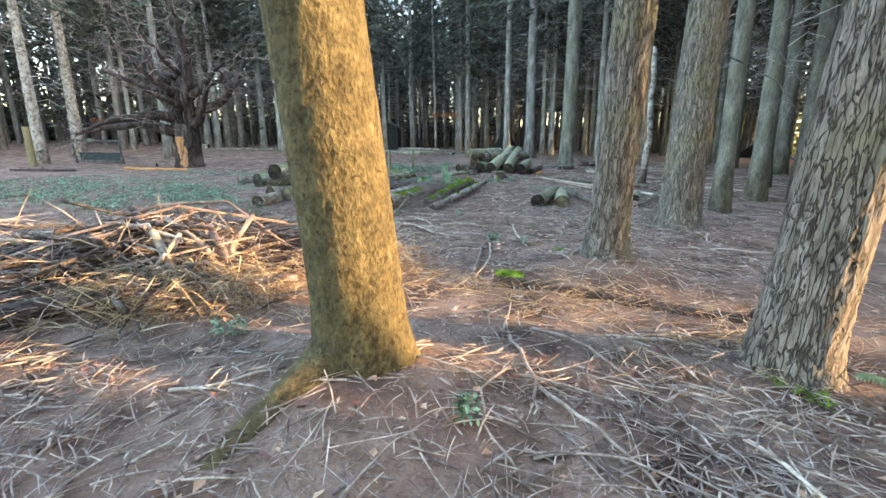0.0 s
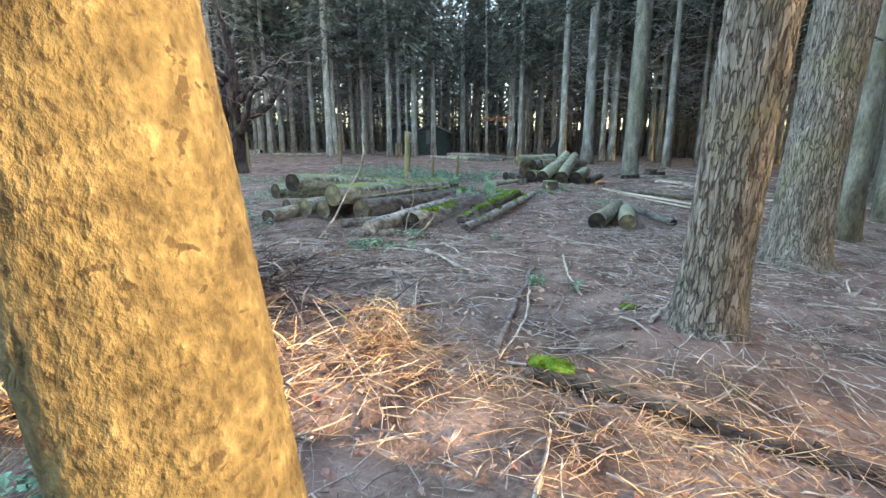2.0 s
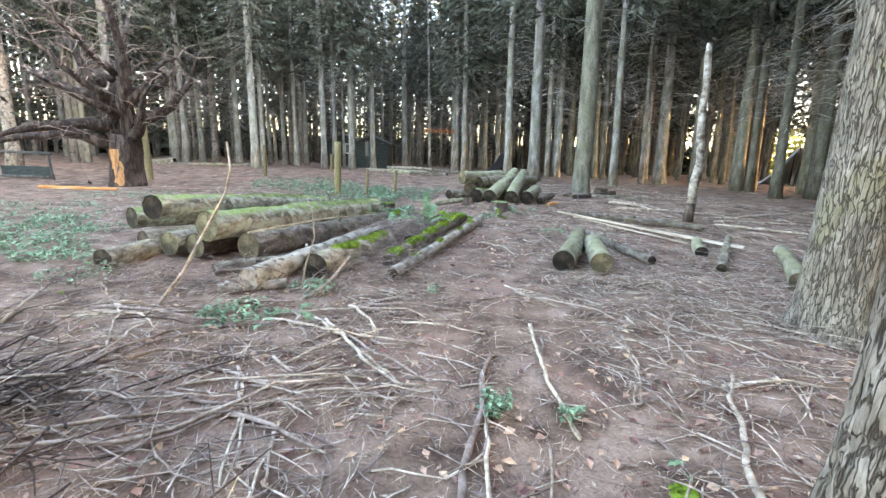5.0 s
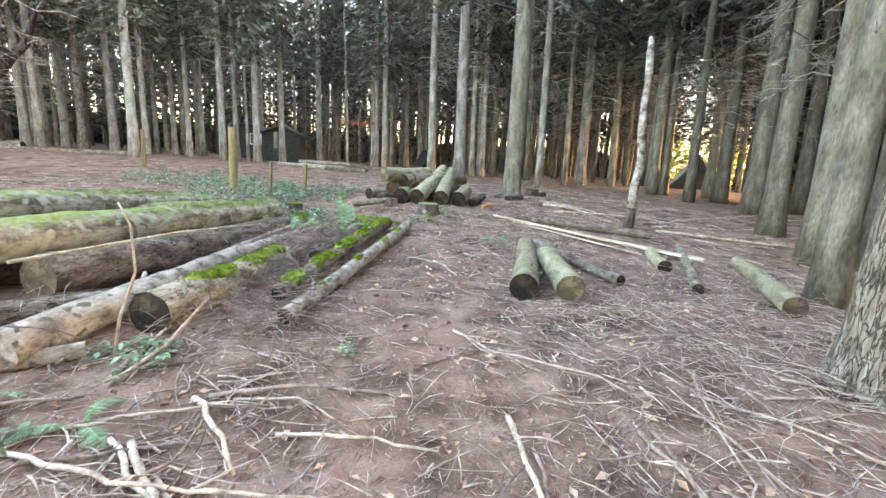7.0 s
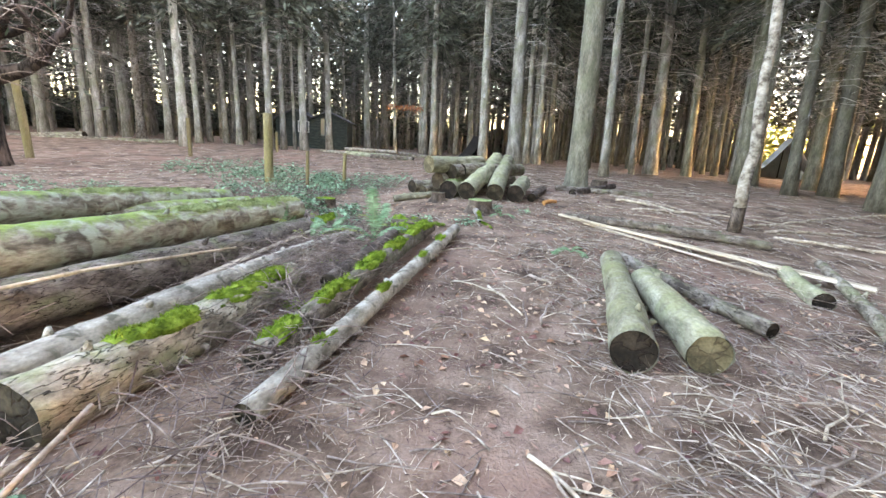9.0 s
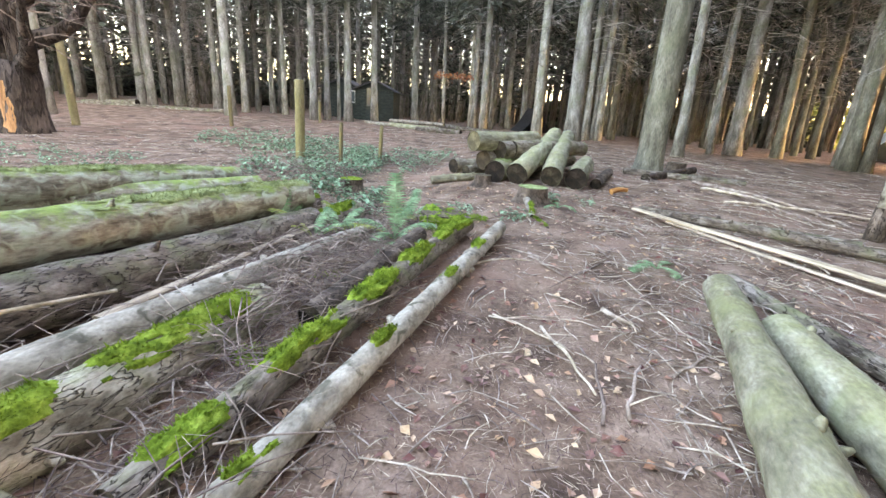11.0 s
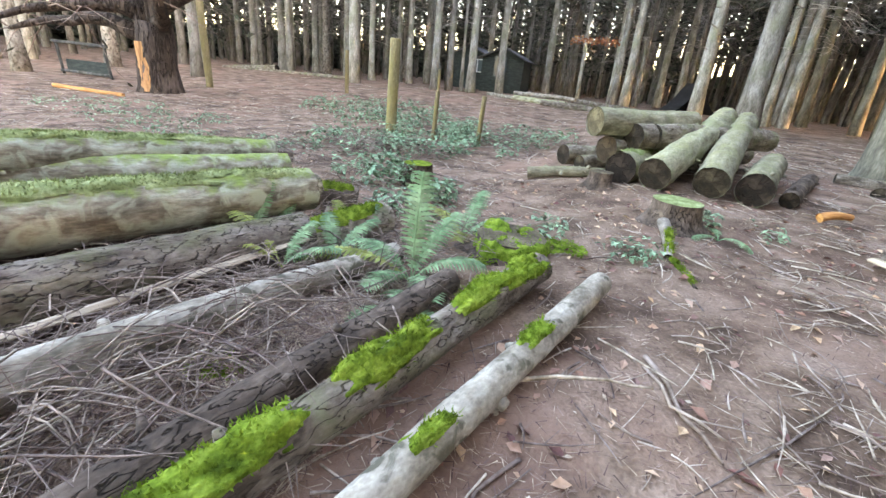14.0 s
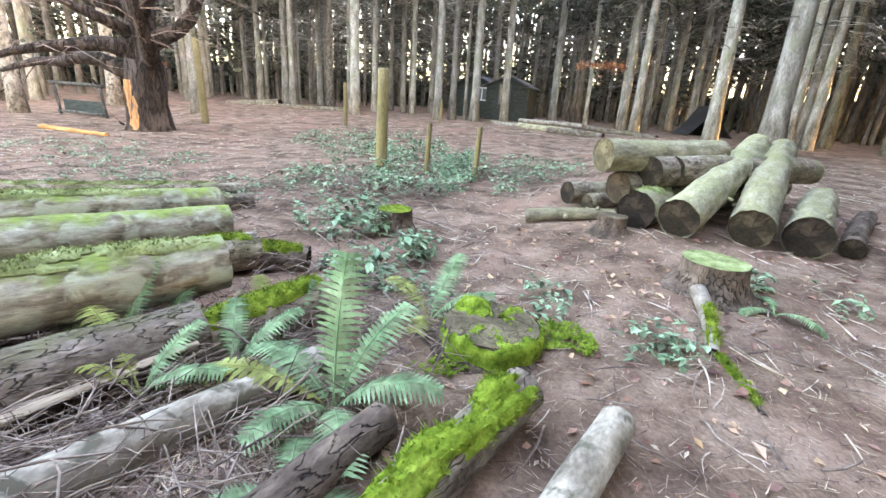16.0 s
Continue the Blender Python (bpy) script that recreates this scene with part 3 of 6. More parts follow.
def sunny_edge():
    """Sunlit yellow-green scrub at the far end of the open ride."""
    rng = random.Random(36)
    verts, faces = [], []
    for _ in range(2600):
        a, d = radians(rng.uniform(33, 47)), rng.uniform(62, 74)
        x, y = 1 + math.sin(a) * d, 5 + math.cos(a) * d
        top = 3.0 + 5.0 * abs(noise.noise(Vector((a * 14, 0, 0)))) + 3
        p = Vector((x, y, lie(x, y) + top * rng.random() ** 1.3))
        spray(rng, verts, faces, p, Vector((rng.gauss(0, 1), rng.gauss(0, 1), rng.uniform(-0.6, 0.5))), rng.uniform(0.5, 1.2), rng.uniform(0.15, 0.35))
    tagged(new("sunny_scrub", mesh("sunny_scrub", verts, faces, FERN_YELLOW, False)), "sunlit yellow-green scrub beyond the wood", "scrub", kind="stuff")


sunny_edge()


# ---- unseen trees added behind and beside the walk, shading the clearing from low sun ----
def skirt_mesh(seed, height, radius, low):
    """A dense young spruce: drooping ragged tiers of needles round a stem."""
    rng = random.Random(seed)
    verts, faces = [], []
    tiers = max(5, int((height - low) / 0.45))
    for i in range(tiers):
        u = i / tiers
        z, r = low + (height - low) * u, radius * (1 - u) ** 0.8 + 0.15
        n = 22
        b = len(verts)
        verts.append((0, 0, z + 0.75))
        for k in range(n):
            a = 2 * math.pi * k / n
            rr = r * (1.0 if k % 2 else 0.78) * rng.uniform(0.9, 1.1)
            verts.append((math.cos(a) * rr, math.sin(a) * rr, z - 0.25 * (k % 2) + rng.uniform(-0.1, 0.1)))
        faces += [(b, b + 1 + k, b + 1 + (k + 1) % n) for k in range(n)]
    return mesh("crown", verts, faces, NEEDLE_GREEN, False)


DENSE = [skirt_mesh(50 + k, 17, 2.6, 1.2) for k in range(3)]
LOW = {h: skirt_mesh(60 + int(h * 10), h, 0.8, 0.0) for h in (2.0, 2.3, 2.95, 3.7, 5.6)}
TALL_BARE = skirt_mesh(70, 21, 2.4, 9.3)
TALL_LOW = skirt_mesh(71, 21, 2.4, 6.8)


def sunward(s, q):
    """A place s metres towards the sun and q across, on the plan."""
    return s * SUN_AZ.x - q * SUN_AZ.y, s * SUN_AZ.y + q * SUN_AZ.x


def add_sun_blocker(s, q, meshes, height, turn):
    x, y = sunward(s, q)
    t = thing("sun_blocking_spruce", pose(x, y, lie(x, y) - 0.1, 0, 0, turn), "unseen dense spruce with drooping branches, added to block the low sun", "tree", "sheltering spruces")
    part("trunk", mesh("trunk", *tube([(0, 0, 0), (0, 0, height * 0.5), (0, 0, height * 0.95)], [0.06 + height * 0.008, 0.05 + height * 0.005, 0.02], 8), BARK_FAR), t)
    part("crown", meshes, t)


def shelter():
    rng = random.Random(77)
    gaps = ((1.3, 3.7), (13.3, 14.2), (16.4, 17.5))
    for row, s in enumerate((14.0, 16.5, 19.0)):
        q = -16.0 + 0.7 * row
        while q < 21:
            if all(q < lo - 2.1 or q > hi + 2.1 for lo, hi in gaps):
                add_sun_blocker(s, q, DENSE[rng.randrange(3)], 17, rng.uniform(0, 360))
            q += rng.uniform(1.3, 1.8)
        for lo, hi in gaps:
            add_sun_blocker(s + 0.3, lo - 2.05, DENSE[rng.randrange(3)], 17, rng.uniform(0, 360))
            add_sun_blocker(s + 0.3, hi + 2.05, DENSE[rng.randrange(3)], 17, rng.uniform(0, 360))
    # low blockers, their heights set to trim the foot of each sun lane
    for lo, hi, h in ((1.3, 1.95, 2.95), (2.1, 2.7, 2.3), (2.7, 3.7, 2.0), (13.2, 14.3, 5.6), (16.3, 17.6, 3.7)):
        q = lo
        while q < hi:
            add_sun_blocker(13.0 + rng.random() * 0.4, q, LOW[h], h, rng.uniform(0, 360))
            q += 0.42
    for lo, hi in gaps:
        for k in (0, 2):
            add_sun_blocker(21.0 + k, lo - 0.25 + (hi - lo + 0.5) * k / 2, TALL_BARE if lo < 16 else TALL_LOW, 20, rng.uniform(0, 360))
    # unseen trees added to close the wood in behind the walk
    for k in range(26):
        a = radians(rng.uniform(112, 262))
        d = rng.uniform(7, 17)
        x, y = math.sin(a) * d, math.cos(a) * d
        if (Vector((x, y)).dot(SUN_AZ) > 2 and 0 < y * SUN_AZ.x - x * SUN_AZ.y < 5):
            continue
        forest_tree(x, y, rng.uniform(0.13, 0.22))


shelter()


# ---- logs ----
def cut_face(name, r, material, seed, parent, z, flip, label="", ratio=1.0):
    """A sawn end: a slightly dished disc with a raised bark rim and ring ridges."""
    verts, faces = [(0, 0, 0.0)], []
    rings, sides = 7, 28
    for i in range(1, rings + 1):
        for k in range(sides):
            a = 2 * math.pi * k / sides
            rr = r * i / rings * (1 + 0.04 * noise.noise(Vector((math.cos(a) + seed, math.sin(a), 0))))
            verts.append((rr * math.cos(a), rr * math.sin(a) * ratio, 0.004 * (i % 2) + 0.006 * noise.noise(Vector((rr * 30, a * 2, seed)))))
    faces += [(0, 1 + k, 1 + (k + 1) % sides) for k in range(sides)]
    for i in range(rings - 1):
        for k in range(sides):
            a, b = 1 + i * sides + k, 1 + i * sides + (k + 1) % sides
            faces.append((a, a + sides, b + sides, b))
    part(name, mesh(name, verts, faces, material), parent, Matrix.Translation((0, 0, z)) @ (pose(0, 0, 0, 180) if flip else Matrix.Identity(4)), label)


def moss_cover(parent, line, radii, stretches, seed, material=MOSS, spread=1.15, thick=0.02, fur=2200, label="bright green moss cushion"):
    """Moss cushions over the upper side of a log: stretches of its length (from, to) in metres, each one part with short fuzz."""
    rng = random.Random(seed)
    up = Vector((0, 0, 1))
    total = [0.0]
    for p, q in zip(line, line[1:]):
        total.append(total[-1] + (q - p).length)

    def at(s):
        for i in range(len(line) - 1):
            if s <= total[i + 1] or i == len(line) - 2:
                u = (s - total[i]) / max(1e-6, total[i + 1] - total[i])
                return line[i].lerp(line[i + 1], u), radii[i] + (radii[i + 1] - radii[i]) * u, (line[i + 1] - line[i]).normalized()

    for lo, hi in stretches:
        verts, faces = [], []
        nl, na = max(6, int((hi - lo) / 0.018)), 30
        grid = {}
        for i in range(nl + 1):
            s = lo + (hi - lo) * i / nl
            c, r, d = at(s)
            side = d.cross(up).normalized()
            top = side.cross(d).normalized()
            edge = math.sin(math.pi * min(1, max(0, i / nl))) ** 0.4
            for k in range(na + 1):
                a = (k / na * 2 - 1) * spread
                rim = 1 - abs(k / na * 2 - 1) ** 3
                nz = noise.noise(Vector((s * 5 + seed, a * 1.6, seed))) + 0.5 * noise.noise(Vector((s * 14, a * 4, seed)))
                t = thick * min(1.25, 1.7 * (rim * edge * 1.15 + 0.95 * nz - 0.60)) + 0.005 * noise.noise(Vector((s * 60, a * 14, seed)))
                n = side * math.sin(a) + top * math.cos(a)
                grid[i, k] = len(verts)
                verts.append(c + n * (r * 1.045 + max(t, -0.012 - 0.05 * r)))
                grid[i, k, "t"] = t
        for i in range(nl):
            for k in range(na):
                if max(grid[i, k, "t"], grid[i + 1, k, "t"], grid[i, k + 1, "t"], grid[i + 1, k + 1, "t"]) > 0:
                    faces.append((grid[i, k], grid[i, k + 1], grid[i + 1, k + 1], grid[i + 1, k]))
        for _ in range(int(fur * (hi - lo))):
            i, k = rng.randrange(nl), rng.randrange(na)
            if grid[i, k, "t"] < 0.002:
                continue
            p = verts[grid[i, k]] + Vector((rng.gauss(0, 0.008), rng.gauss(0, 0.008), 0))
            c, r, d = at(lo + (hi - lo) * i / nl)
            n = (p - c).normalized() + Vector((rng.gauss(0, 0.5), rng.gauss(0, 0.5), rng.gauss(0, 0.3)))
            ln = rng.uniform(0.008, 0.02)
            b = len(verts)
            w = Vector((rng.gauss(0, 0.003), rng.gauss(0, 0.003), 0.0))
            verts += [p - w, p + w, p + n * ln]
            faces.append((b, b + 1, b + 2))
        inv = parent.matrix_world.inverted()
        part("moss", mesh("moss", [inv @ v for v in verts], faces, material), parent, None, label)


def log(a, b, ra, rb, label, bark=BARK_LOG, end=CUT_OLD, moss=(), seed=0, bend=0.02, knots=4, moss_kind=MOSS, spread=1.1, thick=0.02, sides=28, ends=True, group="", flat=1.0):
    """A felled log from the centre of one sawn end to the other."""
    rng = random.Random(seed * 7 + 3)
    a, b = Vector(a), Vector(b)
    m = along(a, b)
    t = thing("log", m, label, "log", group)
    bpy.context.view_layer.update()
    length = (b - a).length
    n = max(10, int(length / 0.06))
    pts, rad = [], []
    for i in range(n + 1):
        u = i / n
        w = math.sin(math.pi * u)
        pts.append(Vector((bend * w * math.sin(seed * 2.1), bend * w * math.cos(seed * 2.1), length * u)))
        rad.append((ra + (rb - ra) * u) * (1 + 0.035 * noise.noise(Vector((seed, u * length * 2.2, 0)))))
    verts, faces = tube(pts, rad, sides, caps=False)
    for i, v in enumerate(verts):
        c = pts[i // sides]
        nrm = (v - c)
        k = 0.08 * noise.noise(Vector((v.x * 18 + seed, v.y * 18, v.z * 4))) + 0.05 * noise.noise(Vector((v.x * 45, v.y * 45, v.z * 11 + seed))) + 0.05 * noise.noise(Vector((seed, 0, v.z * 2)))
        w = c + nrm * (1 + k)
        verts[i] = Vector((w.x, w.y * flat, w.z)) if flat < 1 else w
    for _ in range(knots):
        z, q = rng.uniform(0.1, 0.9) * length, rng.random() * 6.28
        r = ra + (rb - ra) * z / length
        d = Vector((math.cos(q), math.sin(q), rng.uniform(-0.1, 0.5)))
        c = pts[min(n, int(z / length * n))]
        tube([c + d * r * 0.8, c + d * (r * 1.03 + 0.02), c + d * (r + rng.uniform(0.015, 0.06))], [0.03, 0.018, 0.011], 7, verts, faces)
    part("bark", mesh("bark", verts, faces, bark), t)
    if ends:
        cut_face("cut_end", ra * 0.97, end, seed, t, 0.012, True, "weathered sawn end with rings", flat)
        cut_face("cut_end", rb * 0.97, end, seed + 5, t, length - 0.012, False, "weathered sawn end with rings", flat)
    if moss:
        moss_cover(t, [m @ p for p in pts], rad, moss, seed, moss_kind, spread, thick)
    return t


def on(x, y, r, lift=0.0):
    return (x, y, ground_z(x, y) + r - 0.015 + lift)


# the large stack beside the path
STACK = "logs of the large stack"
log((-2.42, 7.93, 0.47), (-1.02, 11.45, 0.37), 0.178, 0.15, "big felled log with pale lichen and algae on a stack", BARK_LICHEN, CUT_OLD, ((1.7, 3.75),), 1, moss_kind=MOSS_PALE, spread=0.75, thick=0.012, group=STACK)
log((-1.95, 7.93, 0.25), (-0.80, 11.10, 0.17), 0.163, 0.15, "dark brown felled log with rough bark in a stack", BARK_LOG, CUT_OLD, (), 2, group=STACK)
log((-3.31, 8.35, 0.61), (-2.35, 12.6, 0.30), 0.155, 0.12, "grey felled log lying on top of the stack", BARK_LICHEN, CUT_DARK, ((1.8, 4.0),), 3, moss_kind=MOSS_PALE, spread=0.7, thick=0.012, group=STACK)
log((-3.78, 8.62, 0.42), (-1.95, 12.35, 0.24), 0.14, 0.13, "brown log with pale lichen in a stack", BARK_LICHEN, CUT_DARK, (), 4, group=STACK)
log((-3.36, 8.2, 0.20), (-1.42, 12.1, 0.17), 0.14, 0.13, "mossy-topped brown log low in a stack", BARK_LOG, CUT_OLD, ((3.4, 4.3),), 5, spread=0.7, thick=0.012, group=STACK)
log((-2.98, 8.1, 0.21), (-1.9, 11.5, 0.17), 0.14, 0.12, "felled log with a chipped end inside a stack", BARK_LOG, CUT_OLD, (), 6, group=STACK)
log((-2.66, 8.08, 0.20), (-1.45, 11.6, 0.16), 0.15, 0.13, "felled log in the bottom row of a stack", BARK_DARK, CUT_OLD, (), 7, group=STACK)
log((-3.32, 7.5, 0.14), (-3.22, 8.75, 0.15), 0.115, 0.11, "short dark-ended log poking out of a stack", BARK_LOG, CUT_DARK, (), 8, group=STACK)
log((-2.1, 7.45, 0.08), (-1.55, 7.95, 0.08), 0.07, 0.07, "short greyish log piece under a stack", BARK_LOG, CUT_OLD, (), 9)
log((-1.75, 6.85, 0.07), (-1.2, 7.1, 0.08), 0.05, 0.045, "pale bare branch piece half buried in needles", BARK_PALE, SPLIT, (), 10)
log((-1.02, 7.42, 0.16), (-0.50, 9.35, 0.13), 0.15, 0.135, "rough old log with moss patches lying on the ground", BARK_LOG, CUT_DARK, ((0.4, 0.95), (1.0, 1.9)), 11, spread=0.9, thick=0.016)
log((-1.52, 6.95, 0.135), (-0.18, 11.2, 0.15), 0.115, 0.07, "long pale straight pole across the ground", BARK_PALE, SPLIT, (), 12, bend=0.05)
log((-1.12, 8.9, 0.20), (-0.70, 11.0, 0.20), 0.035, 0.03, "split pale plank of bare wood", SPLIT, SPLIT, (), 13, knots=0, flat=0.4)
log((-1.02, 10.62, 0.13), (-0.53, 11.72, 0.17), 0.13, 0.125, "short mossy log among ferns", BARK_LOG, CUT_DARK, ((0.15, 0.6), (0.55, 1.18)), 14, spread=1.0, thick=0.014)
log((-1.75, 11.9, 0.10), (-1.08, 12.25, 0.11), 0.10, 0.10, "short green log end behind the stack", BARK_DARK, CUT_DARK, ((0.1, 0.72),), 15, spread=1.0, thick=0.012)
log((-4.1, 10.6, 0.14), (-2.75, 13.4, 0.10), 0.10, 0.09, "long thin mossy log on the ground", BARK_LOG, CUT_OLD, ((0.2, 2.9),), 16, moss_kind=MOSS_PALE, spread=0.8, thick=0.012)
log((-5.6, 11.6, 0.12), (-3.3, 13.8, 0.10), 0.09, 0.07, "thin greyish pole with green algae", BARK_LOG, CUT_OLD, ((0.6, 3.0),), 17, moss_kind=MOSS_PALE, spread=0.7, thick=0.01)

# the pair of thin logs beside the path
log((-0.215, 7.56, 0.09), (1.05, 11.25, 0.24), 0.062, 0.066, "long straight pale log with a few moss tufts", BARK_PALE, CUT_DARK, ((0.55, 0.75), (1.4, 1.62), (2.35, 2.55), (3.0, 3.25)), 20, spread=0.7, thick=0.014, bend=0.01, knots=10)
log((-0.33, 8.0, 0.115), (0.70, 11.28, 0.24), 0.075, 0.09, "long log thickly covered with bright green moss", BARK_LOG, CUT_DARK, ((0.1, 0.42), (0.6, 1.2), (1.3, 1.85), (1.95, 2.5), (2.55, 3.42)), 21, spread=1.2, thick=0.024, bend=0.015)
log((-0.17, 9.2, 0.145), (0.27, 10.95, 0.185), 0.078, 0.072, "grey-brown dead log among dry twigs", BARK_DARK, CUT_DARK, (), 22)

# short logs on the other side of the path
log((1.79, 8.08, 0.17), (2.62, 10.15, 0.19), 0.135, 0.11, "short thick log covered in green algae with a chipped end", BARK_GREEN, CUT_DARK, (), 23)
log((2.25, 8.06, 0.17), (2.62, 9.5, 0.17), 0.13, 0.12, "short greenish log with a mossy sawn end", BARK_GREEN, CUT_OLD, (), 24)
log((3.12, 8.58, 0.11), (2.85, 10.4, 0.18), 0.062, 0.055, "thin grey pole lying behind short logs", BARK_LOG, CUT_DARK, (), 25)
log((4.30, 7.62, 0.14), (5.55, 9.5, 0.15), 0.105, 0.09, "pale decayed log in brushwood", BARK_GREEN, CUT_OLD, (), 26)
log((3.9, 8.35, 0.09), (5.4, 10.5, 0.16), 0.06, 0.05, "old grey log sunk into the litter", BARK_LOG, CUT_DARK, (), 27)
log((4.15, 9.2, 0.12), (4.6, 10.1, 0.14), 0.09, 0.08, "short grey log among twigs", BARK_GREEN, CUT_DARK, (), 28)
log((2.95, 12.75, 0.27), (5.0, 9.5, 0.16), 0.06, 0.085, "long split plank with bare pale wood", SPLIT, SPLIT, (), 29, bend=0.04, knots=0, flat=0.3)
log((3.35, 12.6, 0.25), (5.3, 11.1, 0.22), 0.06, 0.06, "dark weathered pole in a heap of split timber", BARK_LOG, CUT_DARK, (), 30)
log((3.1, 12.95, 0.24), (5.05, 11.75, 0.24), 0.045, 0.05, "thin grey pole in a heap of split timber", BARK_LOG, CUT_OLD, (), 31)
log((3.2, 12.3, 0.22), (4.3, 9.9, 0.14), 0.04, 0.035, "narrow strip of pale split wood", SPLIT, SPLIT, (), 32, knots=0, flat=0.4)

# the second pile
PILE = "logs of the far pile"
for i, (a, b, ra, rb, bark, end) in enumerate((
        ((0.785, 14.5, 0.885), (1.95, 15.35, 0.95), 0.17, 0.15, BARK_GREEN, CUT_OLD),
        ((0.47, 14.86, 0.40), (1.6, 16.0, 0.42), 0.13, 0.12, BARK_LOG, CUT_DARK),
        ((0.70, 14.70, 0.34), (1.8, 15.9, 0.38), 0.10, 0.10, BARK_LOG, CUT_DARK),
        ((0.98, 14.62, 0.57), (2.2, 15.9, 0.6), 0.165, 0.15, BARK_LOG, CUT_OLD),
        ((1.25, 14.60, 0.76), (2.6, 16.0, 0.80), 0.155, 0.14, BARK_LOG, CUT_DARK),
        ((1.47, 14.75, 0.78), (3.0, 15.9, 0.82), 0.15, 0.14, BARK_LOG, CUT_DARK),
        ((1.17, 14.2, 0.43), (1.75, 15.4, 0.46), 0.185, 0.17, BARK_GREEN, CUT_DARK),
        ((1.51, 14.0, 0.45), (2.44, 16.0, 1.03), 0.18, 0.155, BARK_GREEN, CUT_DARK),
        ((2.06, 14.0, 0.45), (2.72, 16.1, 1.0), 0.175, 0.15, BARK_GREEN, CUT_DARK),
        ((2.46, 14.0, 0.44), (2.95, 15.3, 0.58), 0.175, 0.15, BARK_GREEN, CUT_DARK),
        ((1.9, 15.2, 0.52), (2.9, 16.4, 0.56), 0.16, 0.15, BARK_LOG, CUT_DARK),
        ((0.12, 14.33, 0.19), (1.0, 14.48, 0.30), 0.07, 0.06, BARK_GREEN, CUT_OLD),
        ((2.85, 14.2, 0.36), (3.5, 15.6, 0.42), 0.09, 0.09, BARK_DARK, CUT_DARK))):
    log(a, b, ra, rb, "greenish felled log in a pile with dark sawn ends" if bark is BARK_GREEN else "brown felled log in a pile with weathered ends", bark, end,
        ((0.1, 0.9),) if i == 6 else (), 40 + i, moss_kind=MOSS_PALE, spread=0.6, thick=0.01, group=PILE)
log((2.95, 13.72, 0.33), (3.22, 13.8, 0.36), 0.045, 0.03, "chunk of fresh orange broken wood", ORANGE_WOOD, ORANGE_WOOD, (), 54, knots=0)
log((4.1, 15.3, 0.40), (6.0, 17.3, 0.46), 0.09, 0.08, "dark log lying behind the pile", BARK_DARK, CUT_DARK, (), 55)
log((4.0, 16.2, 0.42), (6.2, 15.7, 0.40), 0.08, 0.07, "grey log lying behind the pile", BARK_LOG, CUT_DARK, (), 56)


# ---- stumps ----
def stump(x, y, r, height, label, seed, mossy=True, roots=5, cap=CUT_OLD):
    z = ground_z(x, y) - 0.05
    t = thing("tree_stump", Matrix.Translation((x, y, z)), label, "stump")
    bpy.context.view_layer.update()
    verts, faces = [], []
    sides, rings = 40, 12
    for i in range(rings + 1):
        u = i / rings
        for k in range(sides):
            a = 2 * math.pi * k / sides
            lobe = sum(max(0.0, math.cos(a - seed - q * 6.28 / roots)) ** 6 for q in range(roots))
            rr = r * (1 + 0.06 * noise.noise(Vector((math.cos(a) * 2 + seed, math.sin(a) * 2, u * 2)))) + r * (0.25 + 0.6 * lobe) * (1 - u) ** 3
            rr *= 1 + 0.03 * noise.noise(Vector((a * 6, u * 3, seed)))
            verts.append((rr * math.cos(a), rr * math.sin(a), (height + 0.05) * u))
    for i in range(rings):
        for k in range(sides):
            a, b = i * sides + k, i * sides + (k + 1) % sides
            faces.append((a, b, b + sides, a + sides))
    part("bark", mesh("bark", verts, faces, BARK_DARK), t)
    cut_face("cut_top", r * 1.0, cap, seed, t, height + 0.047, False, "weathered sawn top")
    if mossy:
        verts, faces = [], []
        n, m = 48, 12
        for j in range(m + 1):
            v = j / m
            for k in range(n):
                a = 2 * math.pi * k / n
                wave = noise.noise(Vector((math.cos(a) * 1.5 + seed, math.sin(a) * 1.5, v * 1.2))) + 0.5 * noise.noise(Vector((math.cos(a) * 5 + seed, math.sin(a) * 5, v * 6)))
                rr = r * (0.30 + 0.80 * min(1, v * 1.5)) + 0.025 * wave
                zz = height + 0.05 + 0.06 * wave + 0.012 * noise.noise(Vector((a * 9, v * 16, seed))) - (0.17 * max(0, v - 0.6) / 0.4 * (1 + 0.8 * wave))
                verts.append((rr * math.cos(a), rr * math.sin(a), zz))
        for j in range(m):
            for k in range(n):
                a, b = j * n + k, j * n + (k + 1) % n
                faces.append((a, b, b + n, a + n))
        rng = random.Random(int(seed * 10))
        for _ in range(900):
            p = Vector(verts[rng.randrange(n * (m + 1))]) + Vector((rng.gauss(0, 0.012), rng.gauss(0, 0.012), 0))
            e = Vector((rng.gauss(0, 0.5), rng.gauss(0, 0.5), 1)) * rng.uniform(0.008, 0.022)
            q = len(verts)
            verts += [tuple(p), tuple(p + Vector((0.004, 0.002, 0))), tuple(p + e)]
            faces.append((q, q + 1, q + 2))
        part("moss", mesh("moss", verts, faces, MOSS), t, None, "bright green moss cap")


